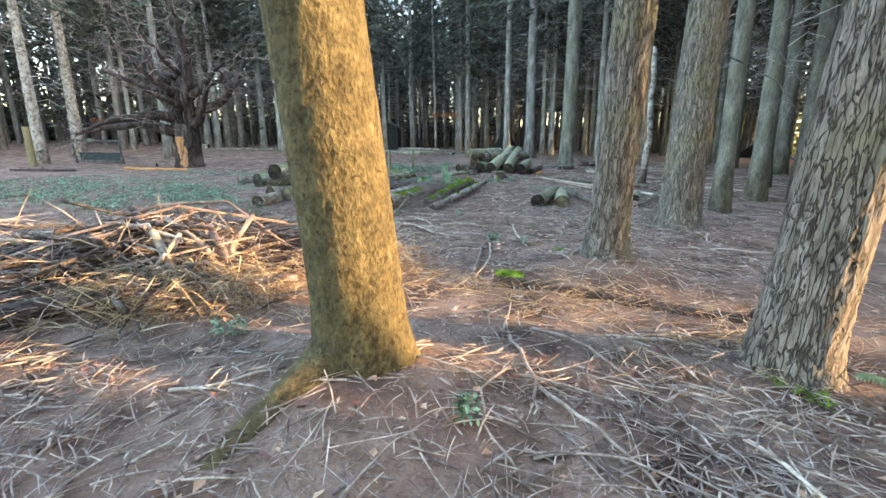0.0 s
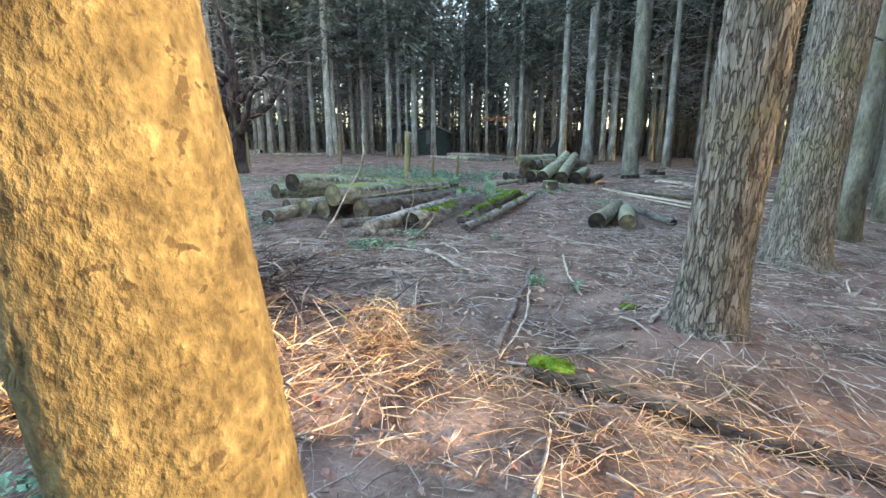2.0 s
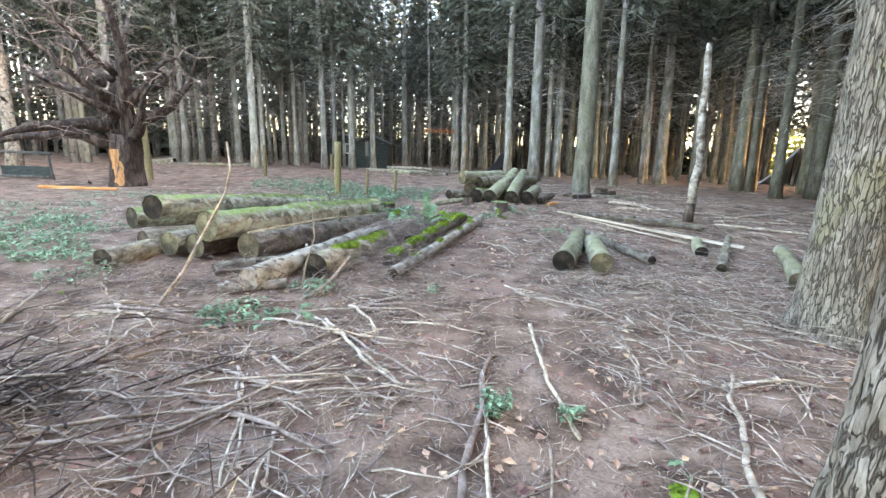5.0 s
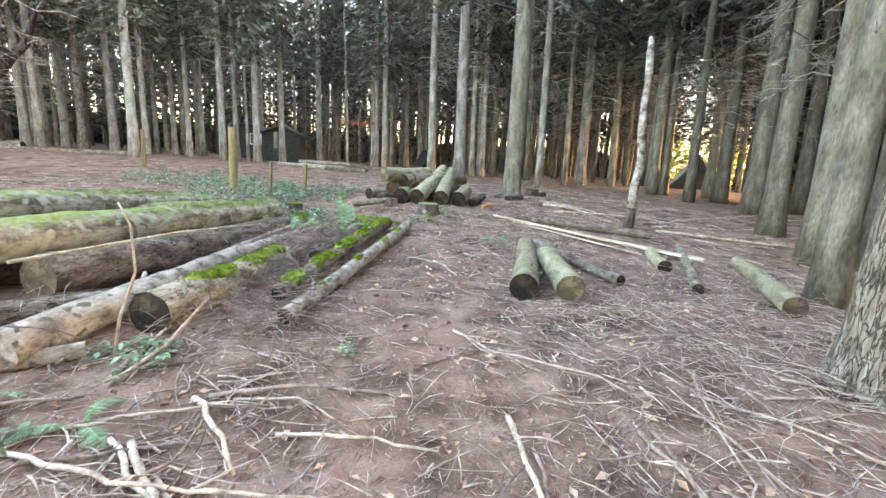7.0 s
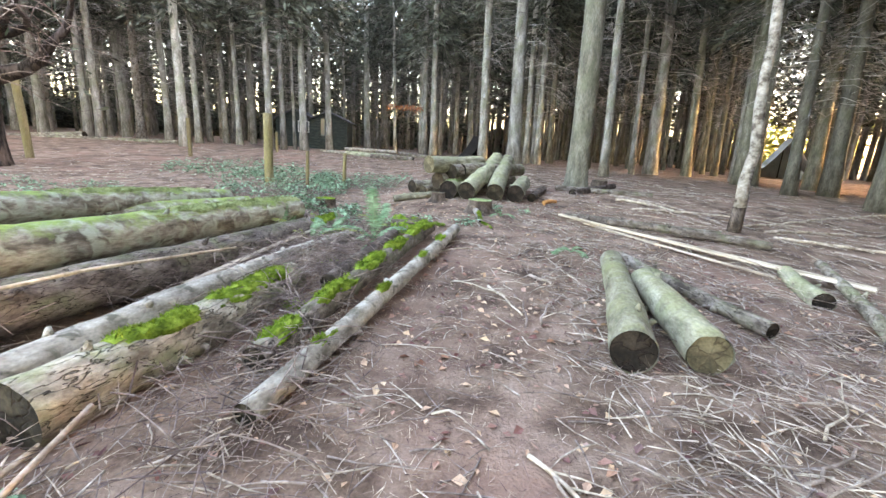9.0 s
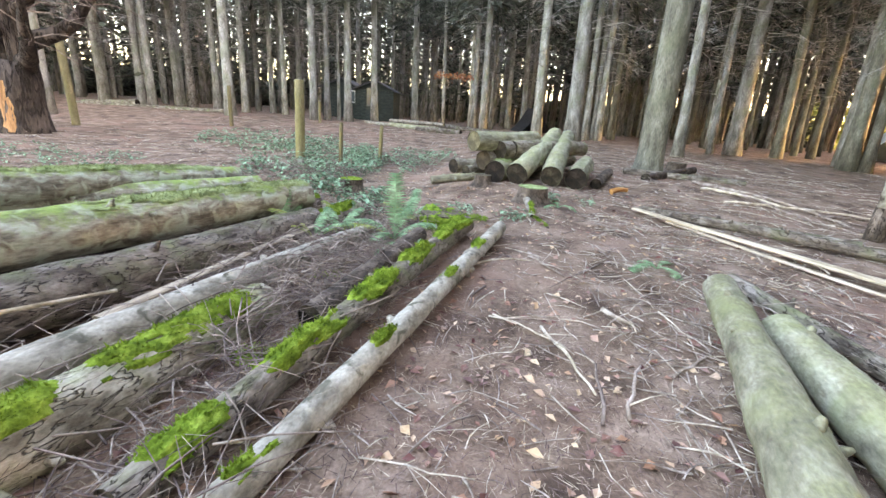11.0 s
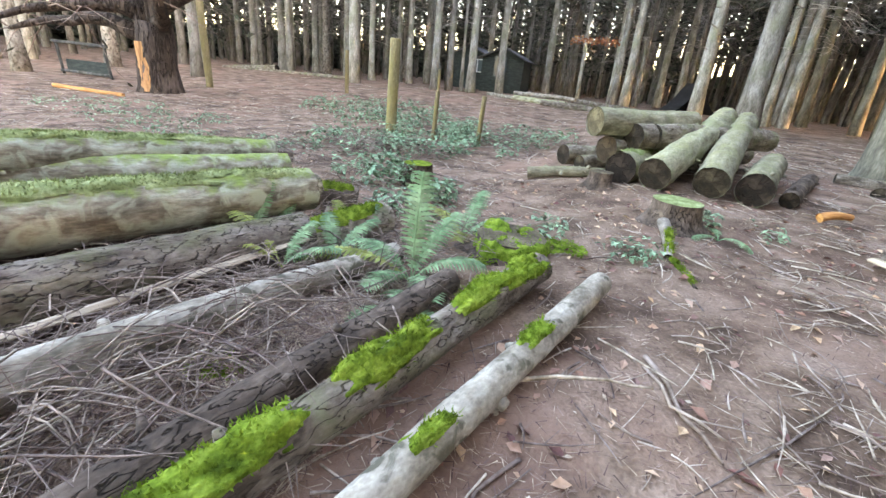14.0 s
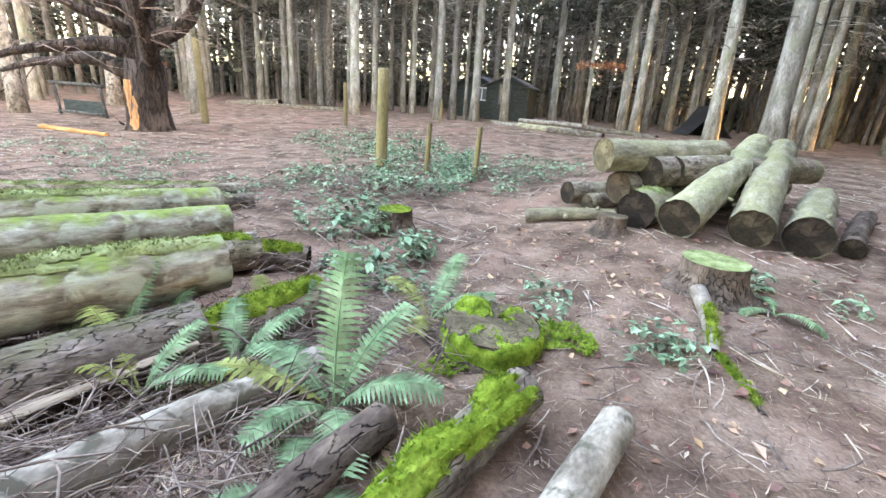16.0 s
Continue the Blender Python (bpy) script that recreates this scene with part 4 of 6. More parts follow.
stump(1.62, 12.95, 0.20, 0.20, "old stump with a thin mossy top and spreading roots", 1.0, mossy=False, cap=MOSS_PALE)
stump(-1.05, 13.55, 0.17, 0.22, "low stump with a moss-green cut top", 2.3, mossy=False, cap=MOSS)
stump(0.45, 11.75, 0.24, 0.13, "broad low stump covered in bright moss", 3.1)
stump(0.98, 14.0, 0.13, 0.16, "small grey stump in front of a log pile", 4.4, mossy=False)
stump(5.5, 17.1, 0.2, 0.25, "dark sawn stump in the wood", 5.1, mossy=False)
log((1.52, 12.72, 0.27), (1.50, 12.05, 0.20), 0.05, 0.03, "mossy root trailing from a stump", BARK_PALE, CUT_DARK, ((0.25, 0.65),), 57, spread=1.0, thick=0.012, knots=1)
log((1.50, 12.08, 0.19), (1.62, 11.65, 0.17), 0.022, 0.015, "thin mossy root on bare soil", BARK_DARK, CUT_DARK, ((0.02, 0.42),), 58, spread=1.3, thick=0.014, knots=0)

# hollow dead log across the start of the walk
log((0.45, 3.45, 0.09), (1.35, 3.1, 0.07), 0.07, 0.05, "rotten mossy log with a hollow end", BARK_DARK, CUT_DARK, ((0.0, 0.26),), 60, spread=0.9, thick=0.014)
log((1.25, 3.12, 0.07), (2.35, 2.62, 0.08), 0.045, 0.035, "dead dark log half covered with dry straw", BARK_DARK, CUT_DARK, (), 61)
log((-3.4, 1.95, 0.1), (-2.1, 3.0, 0.14), 0.08, 0.06, "old log at the foot of a brush heap", BARK_DARK, CUT_DARK, (), 62)


# ---- dead birch snag ----
def snag():
    t = thing("dead_snag", Matrix.Translation((5.68, 12.3, ground_z(5.68, 12.3) - 0.1)), "broken dead birch stem with peeling white bark, leaning", "dead tree")
    pts = [Vector((0.0, 0, 0)), Vector((0.02, 0, 0.5)), Vector((0.0, 0, 0.9)), Vector((0.06, 0, 1.4)), Vector((-0.02, 0, 2.0)), Vector((-0.06, 0, 2.5)), Vector((-0.04, 0, 2.9)), Vector((-0.10, 0.0, 3.4)), Vector((-0.12, 0, 3.72))]
    v, f = tube(pts[:2], [0.105, 0.09], 16, rough=0.15)
    part("foot", mesh("foot", v, f, BARK_DARK), t, None, "dark rotten foot")
    v, f = tube(pts[1:], [0.092, 0.085, 0.078, 0.08, 0.07, 0.072, 0.068, 0.045], 16, rough=0.18, seed=3)
    part("stem", mesh("stem", v, f, BIRCH), t)


snag()


# ---- the old spreading tree ----
def old_tree():
    x, y = -10.6, 17.9
    t = thing("spreading_tree", Matrix.Translation((x, y, ground_z(x, y) - 0.1)), "old dark tree with twisted spreading limbs and a painted orange sunlit patch", "tree")
    rng = random.Random(9)
    v, f = tube([(0, 0, 0), (0, 0, 0.25), (0.02, 0, 0.8), (0.05, 0, 1.3), (0.1, 0, 1.8)], [0.62, 0.50, 0.44, 0.46, 0.40], 28, rough=0.16)
    part("trunk", mesh("trunk", v, f, YEW_BARK), t)
    # sunlight on the reddish bark, painted as an orange patch on the open side
    verts, faces = [], []
    for i in range(13):
        for k in range(7):
            z = 0.12 + 1.2 * i / 12
            a = radians(-98 + (k - 3) * (13 - 0.5 * i) + 9 * noise.noise(Vector((i * 0.7, 5, 0))))
            r = 0.47 + 0.12 * math.exp(-z / 0.2) + 0.02 * noise.noise(Vector((k, z * 4, 3)))
            verts.append((math.cos(a) * r + 0.02, math.sin(a) * r, z))
    for i in range(12):
        for k in range(6):
            faces.append((i * 7 + k, i * 7 + k + 1, (i + 1) * 7 + k + 1, (i + 1) * 7 + k))
    part("bare_scar", mesh("bare_scar", verts, faces, YEW_SUNLIT), t, None, "orange patch of painted sunlight on reddish bark")
    twigs, tf = [], []
    needles, nf = [], []

    def limb(name, start, heading, length, r0, depth, parent):
        pts, p, d = [Vector(start)], Vector(start), Vector(heading).normalized()
        n = 7
        for i in range(n):
            d = (d + Vector((rng.gauss(0, 0.22), rng.gauss(0, 0.22), rng.gauss(0.06, 0.16)))).normalized()
            p = p + d * length / n
            pts.append(p)
        v, f = tube(pts, [r0 * (1 - 0.8 * i / n) for i in range(n + 1)], 10, rough=0.12, seed=length)
        part(name, mesh(name, v, f, YEW_BARK), parent)
        for i in range(2, n + 1):
            for _ in range(1 + i % 2):
                e = (d + Vector((rng.gauss(0, 0.9), rng.gauss(0, 0.9), rng.gauss(0.1, 0.5)))).normalized()
                q = pts[i]
                line = [q, q + e * 0.5, q + e * 0.9 + Vector((0, 0, -0.15)), q + e * 1.3 + Vector((rng.gauss(0, 0.1), 0, -0.3))]
                tube(line, [0.022, 0.014, 0.009, 0.004], 4, twigs, tf, caps=False)
                for _ in range(2):
                    w = line[rng.randrange(1, 4)]
                    g = e + Vector((rng.gauss(0, 0.8), rng.gauss(0, 0.8), rng.gauss(-0.2, 0.4)))
                    tube([w, w + g * 0.45], [0.007, 0.003], 3, twigs, tf, caps=False)
                    if rng.random() < 0.5:
                        spray(rng, needles, nf, w + g * 0.3, g, 0.3, 0.05)

    limb("stem", (-0.12, 0, 1.6), (-0.25, 0, 1), 4.6, 0.30, 1, t)
    limb("stem", (0.26, 0, 1.6), (0.16, 0, 1), 4.8, 0.28, 1, t)
    limb("stem", (0.05, 0.1, 1.6), (0.0, 0.2, 1), 4.4, 0.22, 1, t)
    for z, a, ln, r in ((1.5, 185, 3.6, 0.15), (2.0, 200, 3.4, 0.13), (2.3, 170, 3.8, 0.12), (2.9, 190, 3.0, 0.1), (3.4, 210, 2.8, 0.09), (1.8, -10, 2.6, 0.13), (2.2, 10, 3.4, 0.14),
                        (2.7, -25, 3.0, 0.11), (3.2, 20, 2.8, 0.09), (2.4, -80, 2.4, 0.1), (3.0, -110, 2.4, 0.09), (3.7, -60, 2.2, 0.08), (3.6, 150, 2.6, 0.08)):
        limb("limb", (0.3 * math.cos(radians(a)), 0.3 * math.sin(radians(a)), z), (math.cos(radians(a)), math.sin(radians(a)), 0.28), ln, r * 1.6, 1, t)
    part("twig_crown", mesh("twig_crown", twigs, tf, TWIG_DARK, False), t)
    tagged(part("needle_spray", mesh("needle_spray", needles, nf, NEEDLE_DARK, False), t), kind="stuff")


old_tree()


# ---- cabin, shelters, rails and posts ----
def box(verts, faces, lo, hi):
    b = len(verts)
    for z in (lo[2], hi[2]):
        verts += [(lo[0], lo[1], z), (hi[0], lo[1], z), (hi[0], hi[1], z), (lo[0], hi[1], z)]
    for q in ((3, 2, 1, 0), (4, 5, 6, 7), (0, 1, 5, 4), (1, 2, 6, 5), (2, 3, 7, 6), (3, 0, 4, 7)):
        faces.append(tuple(b + k for k in q))
    return verts, faces


def slab(name, lo, hi, material, parent, m=None, label=""):
    bm = bmesh.new()
    bmesh.ops.create_cube(bm, size=1.0)
    for v in bm.verts:
        v.co = Vector([lo[k] + (v.co[k] + 0.5) * (hi[k] - lo[k]) for k in range(3)])
    bmesh.ops.bevel(bm, geom=bm.edges[:], offset=min(0.008, min(hi[k] - lo[k] for k in range(3)) * 0.2), segments=1, affect="EDGES")
    me = bpy.data.meshes.new(name)
    bm.to_mesh(me)
    bm.free()
    me.materials.append(material)
    return part(name, me, parent, m, label)


def cabin(x, y, w, d, h, window_x, door_x):
    t = thing("cabin", Matrix.Translation((x, y, lie(x, y) - 0.05)), "small dark green timber cabin with pale window frames", "cabin")
    n = int(h / 0.16)
    for i in range(n):
        slab("wall_board", (-w / 2, -d / 2 - (0.004 if i % 2 else 0.012), i * h / n), (w / 2, -d / 2 + 0.05, (i + 1) * h / n - 0.008), GREEN_PAINT, t)
    slab("side_wall", (-w / 2, -d / 2 + 0.05, 0), (-w / 2 + 0.06, d / 2, h), GREEN_PAINT, t)
    slab("side_wall", (w / 2 - 0.06, -d / 2 + 0.05, 0), (w / 2, d / 2, h), GREEN_PAINT, t)
    slab("back_wall", (-w / 2 + 0.06, d / 2 - 0.06, 0), (w / 2 - 0.06, d / 2, h), GREEN_PAINT, t)
    gab = mesh("gable", [(-w / 2, -d / 2, h), (w / 2, -d / 2, h), (0, -d / 2, h + w * 0.22), (-w / 2, -d / 2 + 0.06, h), (w / 2, -d / 2 + 0.06, h), (0, -d / 2 + 0.06, h + w * 0.22)],
               [(0, 1, 2), (5, 4, 3), (0, 3, 4, 1), (1, 4, 5, 2), (2, 5, 3, 0)], GREEN_PAINT, False)
    part("gable", gab, t)
    for sgn in (-1, 1):
        s = math.hypot(w / 2 + 0.2, w * 0.22 * (w / 2 + 0.2) / (w / 2))
        slab("roof", (0, -d / 2 - 0.25, 0.0), (s, d / 2 + 0.25, 0.06), ROOF_FELT, t, Matrix.Translation((0, 0, h + w * 0.22)) @ Matrix.Diagonal((sgn, 1, 1, 1)) @ pose(0, 0, 0, 0, math.degrees(math.atan2(w * 0.22, w / 2)), 0), "grey felt roof")
    for cx, lo, hi, ww in ((window_x, 0.95, 1.65, 0.7), (door_x, 0.05, 1.85, 0.75)):
        if cx is None:
            continue
        fr = slab("window_frame" if lo > 0.5 else "door", (cx - ww / 2, -d / 2 - 0.06, lo), (cx + ww / 2, -d / 2 - 0.014, hi), WHITE_PAINT if lo > 0.5 else GREEN_PAINT, t, None, "pale painted frame" if lo > 0.5 else "green glazed door")
        for k in range(2):
            x0 = cx - ww / 2 + 0.06 + k * (ww / 2 - 0.03)
            slab("pane", (x0, -d / 2 - 0.07, max(lo, 0.75) + 0.06), (x0 + ww / 2 - 0.09, -d / 2 - 0.055, hi - 0.06), PANE, fr)


cabin(-6.9, 35.2, 2.4, 2.4, 1.75, 0.5, None)
cabin(-4.6, 33.6, 2.2, 2.4, 1.7, None, -0.1)


def tarp_shelter(x, y, w, h, d, material, label, turn):
    t = thing("tarp_shelter", pose(x, y, lie(x, y), 0, 0, turn), label, "shelter")
    verts, faces = [], []
    n = 10
    for j in range(2):
        for i in range(2 * n + 1):
            u = i / n - 1
            z = h * (1 - abs(u)) - 0.12 * h * math.sin(math.pi * abs(u)) + 0.02 * noise.noise(Vector((i, j * 3, x)))
            verts.append((u * w / 2, (j - 0.5) * d, z))
    m = 2 * n + 1
    faces = [(i, i + 1, m + i + 1, m + i) for i in range(2 * n)]
    faces.append(tuple(range(m, 2 * m)))
    bm = bmesh.new()
    me = mesh("sheet", verts, faces, material, False)
    bm.from_mesh(me)
    bmesh.ops.solidify(bm, geom=bm.faces[:], thickness=0.02)
    bm.to_mesh(me)
    bm.free()
    part("sheet", me, t)
    for s in (-1, 1):
        v, f = tube([(0, s * d / 2.05, 0), (0, s * d / 2.05, h - 0.02)], [0.03, 0.025], 8)
        part("pole", mesh("pole", v, f, DARK_WOOD), t)


tarp_shelter(4.6, 33.5, 2.0, 1.35, 1.8, TARP, "black tarpaulin shelter between trees", 15)
tarp_shelter(20.2, 27.6, 3.2, 2.1, 3.0, CANVAS, "grey canvas ridge tent at the end of a ride", -35)


def bar(name, a, b, r, parent, material, sides=10):
    rng = random.Random(int(abs(a[0]) * 100) + 7)
    a, b = Vector(a), Vector(b)
    pts = [a.lerp(b, i / 5) + Vector((rng.gauss(0, 0.006), rng.gauss(0, 0.006), 0)) for i in range(6)]
    v, f = tube(pts, [r * rng.uniform(0.92, 1.06) for _ in pts], sides, rough=0.05)
    return part(name, mesh(name, v, f, material), parent)


def rail_frame(x, y, w, h, turn):
    t = thing("wooden_frame", pose(x, y, lie(x, y), 0, 0, turn), "dark weathered pole frame with a low cross rail", "frame")
    bar("top_rail", (-w / 2 - 0.12, 0, h), (w / 2 + 0.12, 0, h - 0.02), 0.05, t, DARK_WOOD)
    bar("leg", (-w / 2 + 0.1, 0.0, -0.1), (-w / 2, 0, h - 0.03), 0.045, t, DARK_WOOD)
    bar("leg", (w / 2 + 0.1, 0.0, -0.1), (w / 2, 0, h - 0.05), 0.045, t, DARK_WOOD)
    bar("low_rail", (-w / 2 + 0.05, -0.03, 0.12), (w / 2 + 0.08, -0.03, 0.10), 0.04, t, DARK_WOOD)
    slab("back_panel", (-w / 2 + 0.2, 0.05, 0.12), (w / 2 - 0.05, 0.08, 0.48), GREEN_PAINT, t)


rail_frame(-15.2, 18.9, 1.85, 0.98, 8)


def post(x, y, h, r, lean, label, material=POST_WOOD):
    t = thing("fence_post", Matrix.Translation((x, y, ground_z(x, y) - 0.1)), label, "post", "old fence posts")
    pts = [(lean * z, 0, z) for z in (0, 0.2, 0.5 * h, 0.8 * h, h + 0.08, h + 0.1)]
    v, f = tube(pts, [r * 1.05, r, r, r * 0.97, r * 0.95, r * 0.8], 14, rough=0.08, seed=x)
    part("shaft", mesh("shaft", v, f, material), t)


post(-3.1, 16.9, 1.75, 0.105, 0.01, "thick mossy-green wooden post")
post(-2.15, 16.85, 0.9, 0.045, 0.02, "thin grey-green fence post")
post(-1.25, 16.85, 0.9, 0.045, 0.03, "thin grey-green fence post")
post(-7.9, 22.9, 1.4, 0.07, 0.0, "greyish fence post at the wood's edge")
post(-11.45, 20.3, 2.5, 0.11, -0.03, "tall pale greenish post beside the old tree")
post(-15.9, 16.6, 1.5, 0.12, 0.0, "stout greenish post at the clearing's edge")
post(-5.8, 26.5, 0.9, 0.06, 0.0, "grey fence post before the cabin")
log((-15.2, 28.0, 0.72), (-18.2, 28.3, 0.52), 0.16, 0.15, "bare grey trunk resting on another log", BARK_LOG, CUT_DARK, (), 70)
log((-17.9, 27.2, 0.50), (-11.0, 28.6, 0.62), 0.12, 0.10, "long fallen trunk at the clearing's edge", BARK_LOG, CUT_DARK, (), 71)
log((-3.0, 28.5, 0.78), (-0.3, 27.2, 0.80), 0.09, 0.08, "pale rail log laid across others", BARK_PALE, CUT_OLD, (), 72)
log((-2.8, 27.6, 0.62), (-0.6, 26.6, 0.60), 0.12, 0.11, "greenish log at the wood's edge", BARK_GREEN, CUT_DARK, (), 73)
log((-4.3, 29.0, 0.62), (-2.7, 27.6, 0.60), 0.08, 0.07, "pale pole at the wood's edge", BARK_PALE, CUT_OLD, (), 74)
log((-1.5, 26.6, 0.56), (0.5, 25.6, 0.56), 0.12, 0.12, "short log at the wood's edge", BARK_LOG, CUT_DARK, (), 75)
log((-0.6, 28.4, 0.75), (2.2, 26.4, 0.66), 0.1, 0.08, "grey log among the edge trees", BARK_LOG, CUT_OLD, (), 76)
log((-12.1, 16.2, 0.07), (-9.75, 16.25, 0.07), 0.05, 0.045, "stripped orange-brown pole lying in the sun", ORANGE_WOOD, ORANGE_WOOD, (), 77, knots=0)
log((-14.6, 14.4, 0.05), (-12.8, 14.9, 0.05), 0.06, 0.05, "reddish-brown short log on the needles", BARK_DARK, ORANGE_WOOD, (), 78)


def leafy_branch(x, y, z, span, count, material, label):
    rng = random.Random(3)
    t = thing("leafy_branch", Matrix.Translation((x, y, z)), label, "branch")
    v, f = tube([(-span, 0.6, 0.1), (-span * 0.3, 0.2, 0.06), (span * 0.6, 0, 0)], [0.02, 0.012, 0.004], 5)
    part("twig", mesh("twig", v, f, TWIG_DARK), t)
    v, f = [], []
    for _ in range(count):
        p = Vector((rng.uniform(-span, span), rng.gauss(0, 0.15), rng.gauss(0, 0.07)))
        spray(rng, v, f, p, Vector((rng.gauss(0, 1), rng.gauss(0, 1), rng.uniform(-0.5, 0.2))), 0.11, 0.035)
    part("leaves", mesh("leaves", v, f, material, False), t)


leafy_branch(0.0, 26.6, 2.85, 0.85, 260, ORANGE_LEAF, "low branch with withered orange leaves")
leafy_branch(-19.6, 25.0, 2.1, 0.4, 110, ORANGE_LEAF, "small spray of withered orange leaves")


# ---- fallen branches that can be told apart ----
stick_rng = random.Random(12)


def stick(points, r, name="fallen_branch"):
    """One crooked fallen branch on the ground through points on the plan, with a few side twigs."""
    rng = stick_rng
    pts = []
    for (x0, y0), (x1, y1) in zip(points, points[1:]):
        n = max(2, int(math.hypot(x1 - x0, y1 - y0) / 0.09))
        for i in range(n):
            pts.append(Vector((x0 + (x1 - x0) * i / n, y0 + (y1 - y0) * i / n, 0)))
    pts.append(Vector((*points[-1], 0)))
    w = Vector((0, 0, 0))
    lift = rng.uniform(0.0, 0.05)
    out = []
    for i, p in enumerate(pts):
        w = w * 0.7 + Vector((rng.gauss(0, 1), rng.gauss(0, 1), 0)) * 0.011
        q = p + w
        q.z = ground_z(q.x, q.y) + r * 0.8 + lift * math.sin(math.pi * i / len(pts)) + rng.uniform(0, 0.006)
        out.append(q)
    n = len(out)
    base = out[0].copy()
    t = thing(name, Matrix.Translation(base), "crooked dead branch lying on the forest floor", "branch", "fallen branches")
    v, f = tube([p - base for p in out], [r * (1.05 - 0.55 * i / n) * rng.uniform(0.88, 1.1) for i in range(n)], 7)
    part("stem", mesh("stem", v, f, STICK), t)
    for _ in range(rng.randrange(0, 3)):
        i = rng.randrange(1, n)
        d = (out[min(i + 1, n - 1)] - out[i - 1]).normalized()
        d = (d + Vector((-d.y, d.x, 0)) * rng.choice((-1, 1)) * rng.uniform(0.5, 1.1) + Vector((0, 0, rng.uniform(-0.02, 0.1)))).normalized()
        ln = rng.uniform(0.12, 0.4)
        p = out[i] - base
        v, f = tube([p, p + d * ln * 0.5 + Vector((0, 0, 0.01)), p + d * ln], [r * 0.5, r * 0.35, r * 0.15], 5)
        part("side_twig", mesh("side_twig", v, f, STICK), t)


def standing_stick(line, r, label):
    """A thin branch stuck upright or leaning."""
    base = Vector(line[0])
    t = thing("leaning_branch", Matrix.Translation(base), label, "branch")
    v, f = tube([Vector(p) - base for p in line], [r * (1 - 0.6 * i / len(line)) for i in range(len(line))], 8, rough=0.1)
    part("stem", mesh("stem", v, f, STICK), t)


stick([(-0.68, 6.32), (0.12, 5.26)], 0.012)
stick([(-1.59, 4.72), (-1.07, 4.86), (-0.55, 5.08)], 0.012)
stick([(-0.90, 5.48), (-0.62, 4.98), (-0.50, 4.48)], 0.010)
stick([(-0.46, 4.85), (-0.36, 4.48)], 0.008)
stick([(1.06, 6.36), (0.96, 5.34), (0.97, 4.83)], 0.015)
stick([(0.60, 5.52), (0.53, 4.52)], 0.009)
stick([(1.38, 5.15), (2.21, 5.53)], 0.008)
stick([(1.69, 6.23), (1.63, 5.67), (1.40, 5.15)], 0.009)
stick([(-0.94, 6.78), (-0.92, 8.06)], 0.014)
stick([(-2.83, 5.94), (-3.29, 6.85)], 0.013)
stick([(-3.30, 7.45), (-2.12, 6.12), (-1.74, 5.43)], 0.011)
stick([(-0.92, 5.41), (-1.34, 5.39), (-1.81, 5.32)], 0.007)
stick([(0.97, 7.36), (1.39, 6.72)], 0.011)
stick([(-1.16, 4.82), (-1.17, 5.33)], 0.007)
stick([(-2.00, 5.13), (-1.54, 4.90)], 0.008)
stick([(-0.65, 5.51), (-0.29, 5.96)], 0.008)
stick([(-0.75, 4.64), (-0.40, 4.70)], 0.005)
stick([(-0.74, 5.57), (-0.45, 5.31)], 0.010)
stick([(0.17, 5.81), (0.61, 5.53)], 0.007)
stick([(-0.04, 6.31), (0.67, 6.09)], 0.009)
stick([(0.06, 4.60), (0.34, 4.52)], 0.005)
stick([(1.74, 4.97), (2.22, 5.14)], 0.006)
stick([(2.40, 6.68), (1.87, 5.77), (1.56, 5.59)], 0.008)
stick([(0.42, 2.44), (0.49, 1.91), (0.41, 1.53)], 0.012)
stick([(0.59, 2.59), (0.88, 2.13), (1.05, 1.72)], 0.010)
stick([(0.52, 1.52), (0.66, 1.23)], 0.010)
stick([(0.30, 1.24), (0.48, 1.34)], 0.011)
stick([(0.38, 2.07), (0.23, 1.78), (0.19, 1.49), (0.28, 1.23)], 0.007)
stick([(-0.14, 2.08), (0.22, 1.82)], 0.006)
stick([(0.27, 3.73), (0.66, 5.83)], 0.021)
stick([(1.28, 4.06), (2.18, 5.58)], 0.019)
stick([(0.34, 3.58), (0.98, 3.18)], 0.010)
stick([(-2.12, 1.80), (-1.87, 1.86)], 0.007)
stick([(-1.54, 1.59), (-1.59, 1.86)], 0.005)
stick([(1.08, 2.48), (0.99, 1.96)], 0.007)
stick([(1.23, 2.21), (1.47, 1.88)], 0.006)
stick([(-1.62, 1.45), (-1.30, 1.41)], 0.005)
stick([(0.66, 6.85), (1.08, 7.03)], 0.009)
stick([(1.06, 7.31), (1.10, 7.00), (1.41, 6.69)], 0.007)
stick([(1.14, 7.04), (1.46, 6.76), (1.82, 6.47)], 0.008)
stick([(-0.30, 6.70), (-0.06, 6.82)], 0.006)
stick([(1.20, 9.49), (1.33, 8.84)], 0.011)
stick([(3.54, 7.96), (3.72, 7.64), (4.19, 7.45)], 0.009)
stick([(3.03, 7.42), (3.05, 7.14)], 0.009)
stick([(2.78, 7.87), (2.80, 7.43)], 0.008)
stick([(0.97, 6.92), (1.13, 6.71)], 0.004)
stick([(-0.30, 7.08), (-0.09, 6.93)], 0.006)
stick([(0.61, 7.69), (0.75, 7.60)], 0.007)
stick([(0.55, 10.19), (0.92, 10.38), (1.30, 10.55)], 0.010)
stick([(0.85, 10.01), (0.75, 9.83), (0.74, 9.68)], 0.008)
stick([(0.86, 9.56), (1.05, 9.41)], 0.005)
stick([(1.09, 9.44), (1.21, 9.29), (1.31, 9.17)], 0.006)
stick([(1.62, 9.72), (1.75, 9.51)], 0.015)
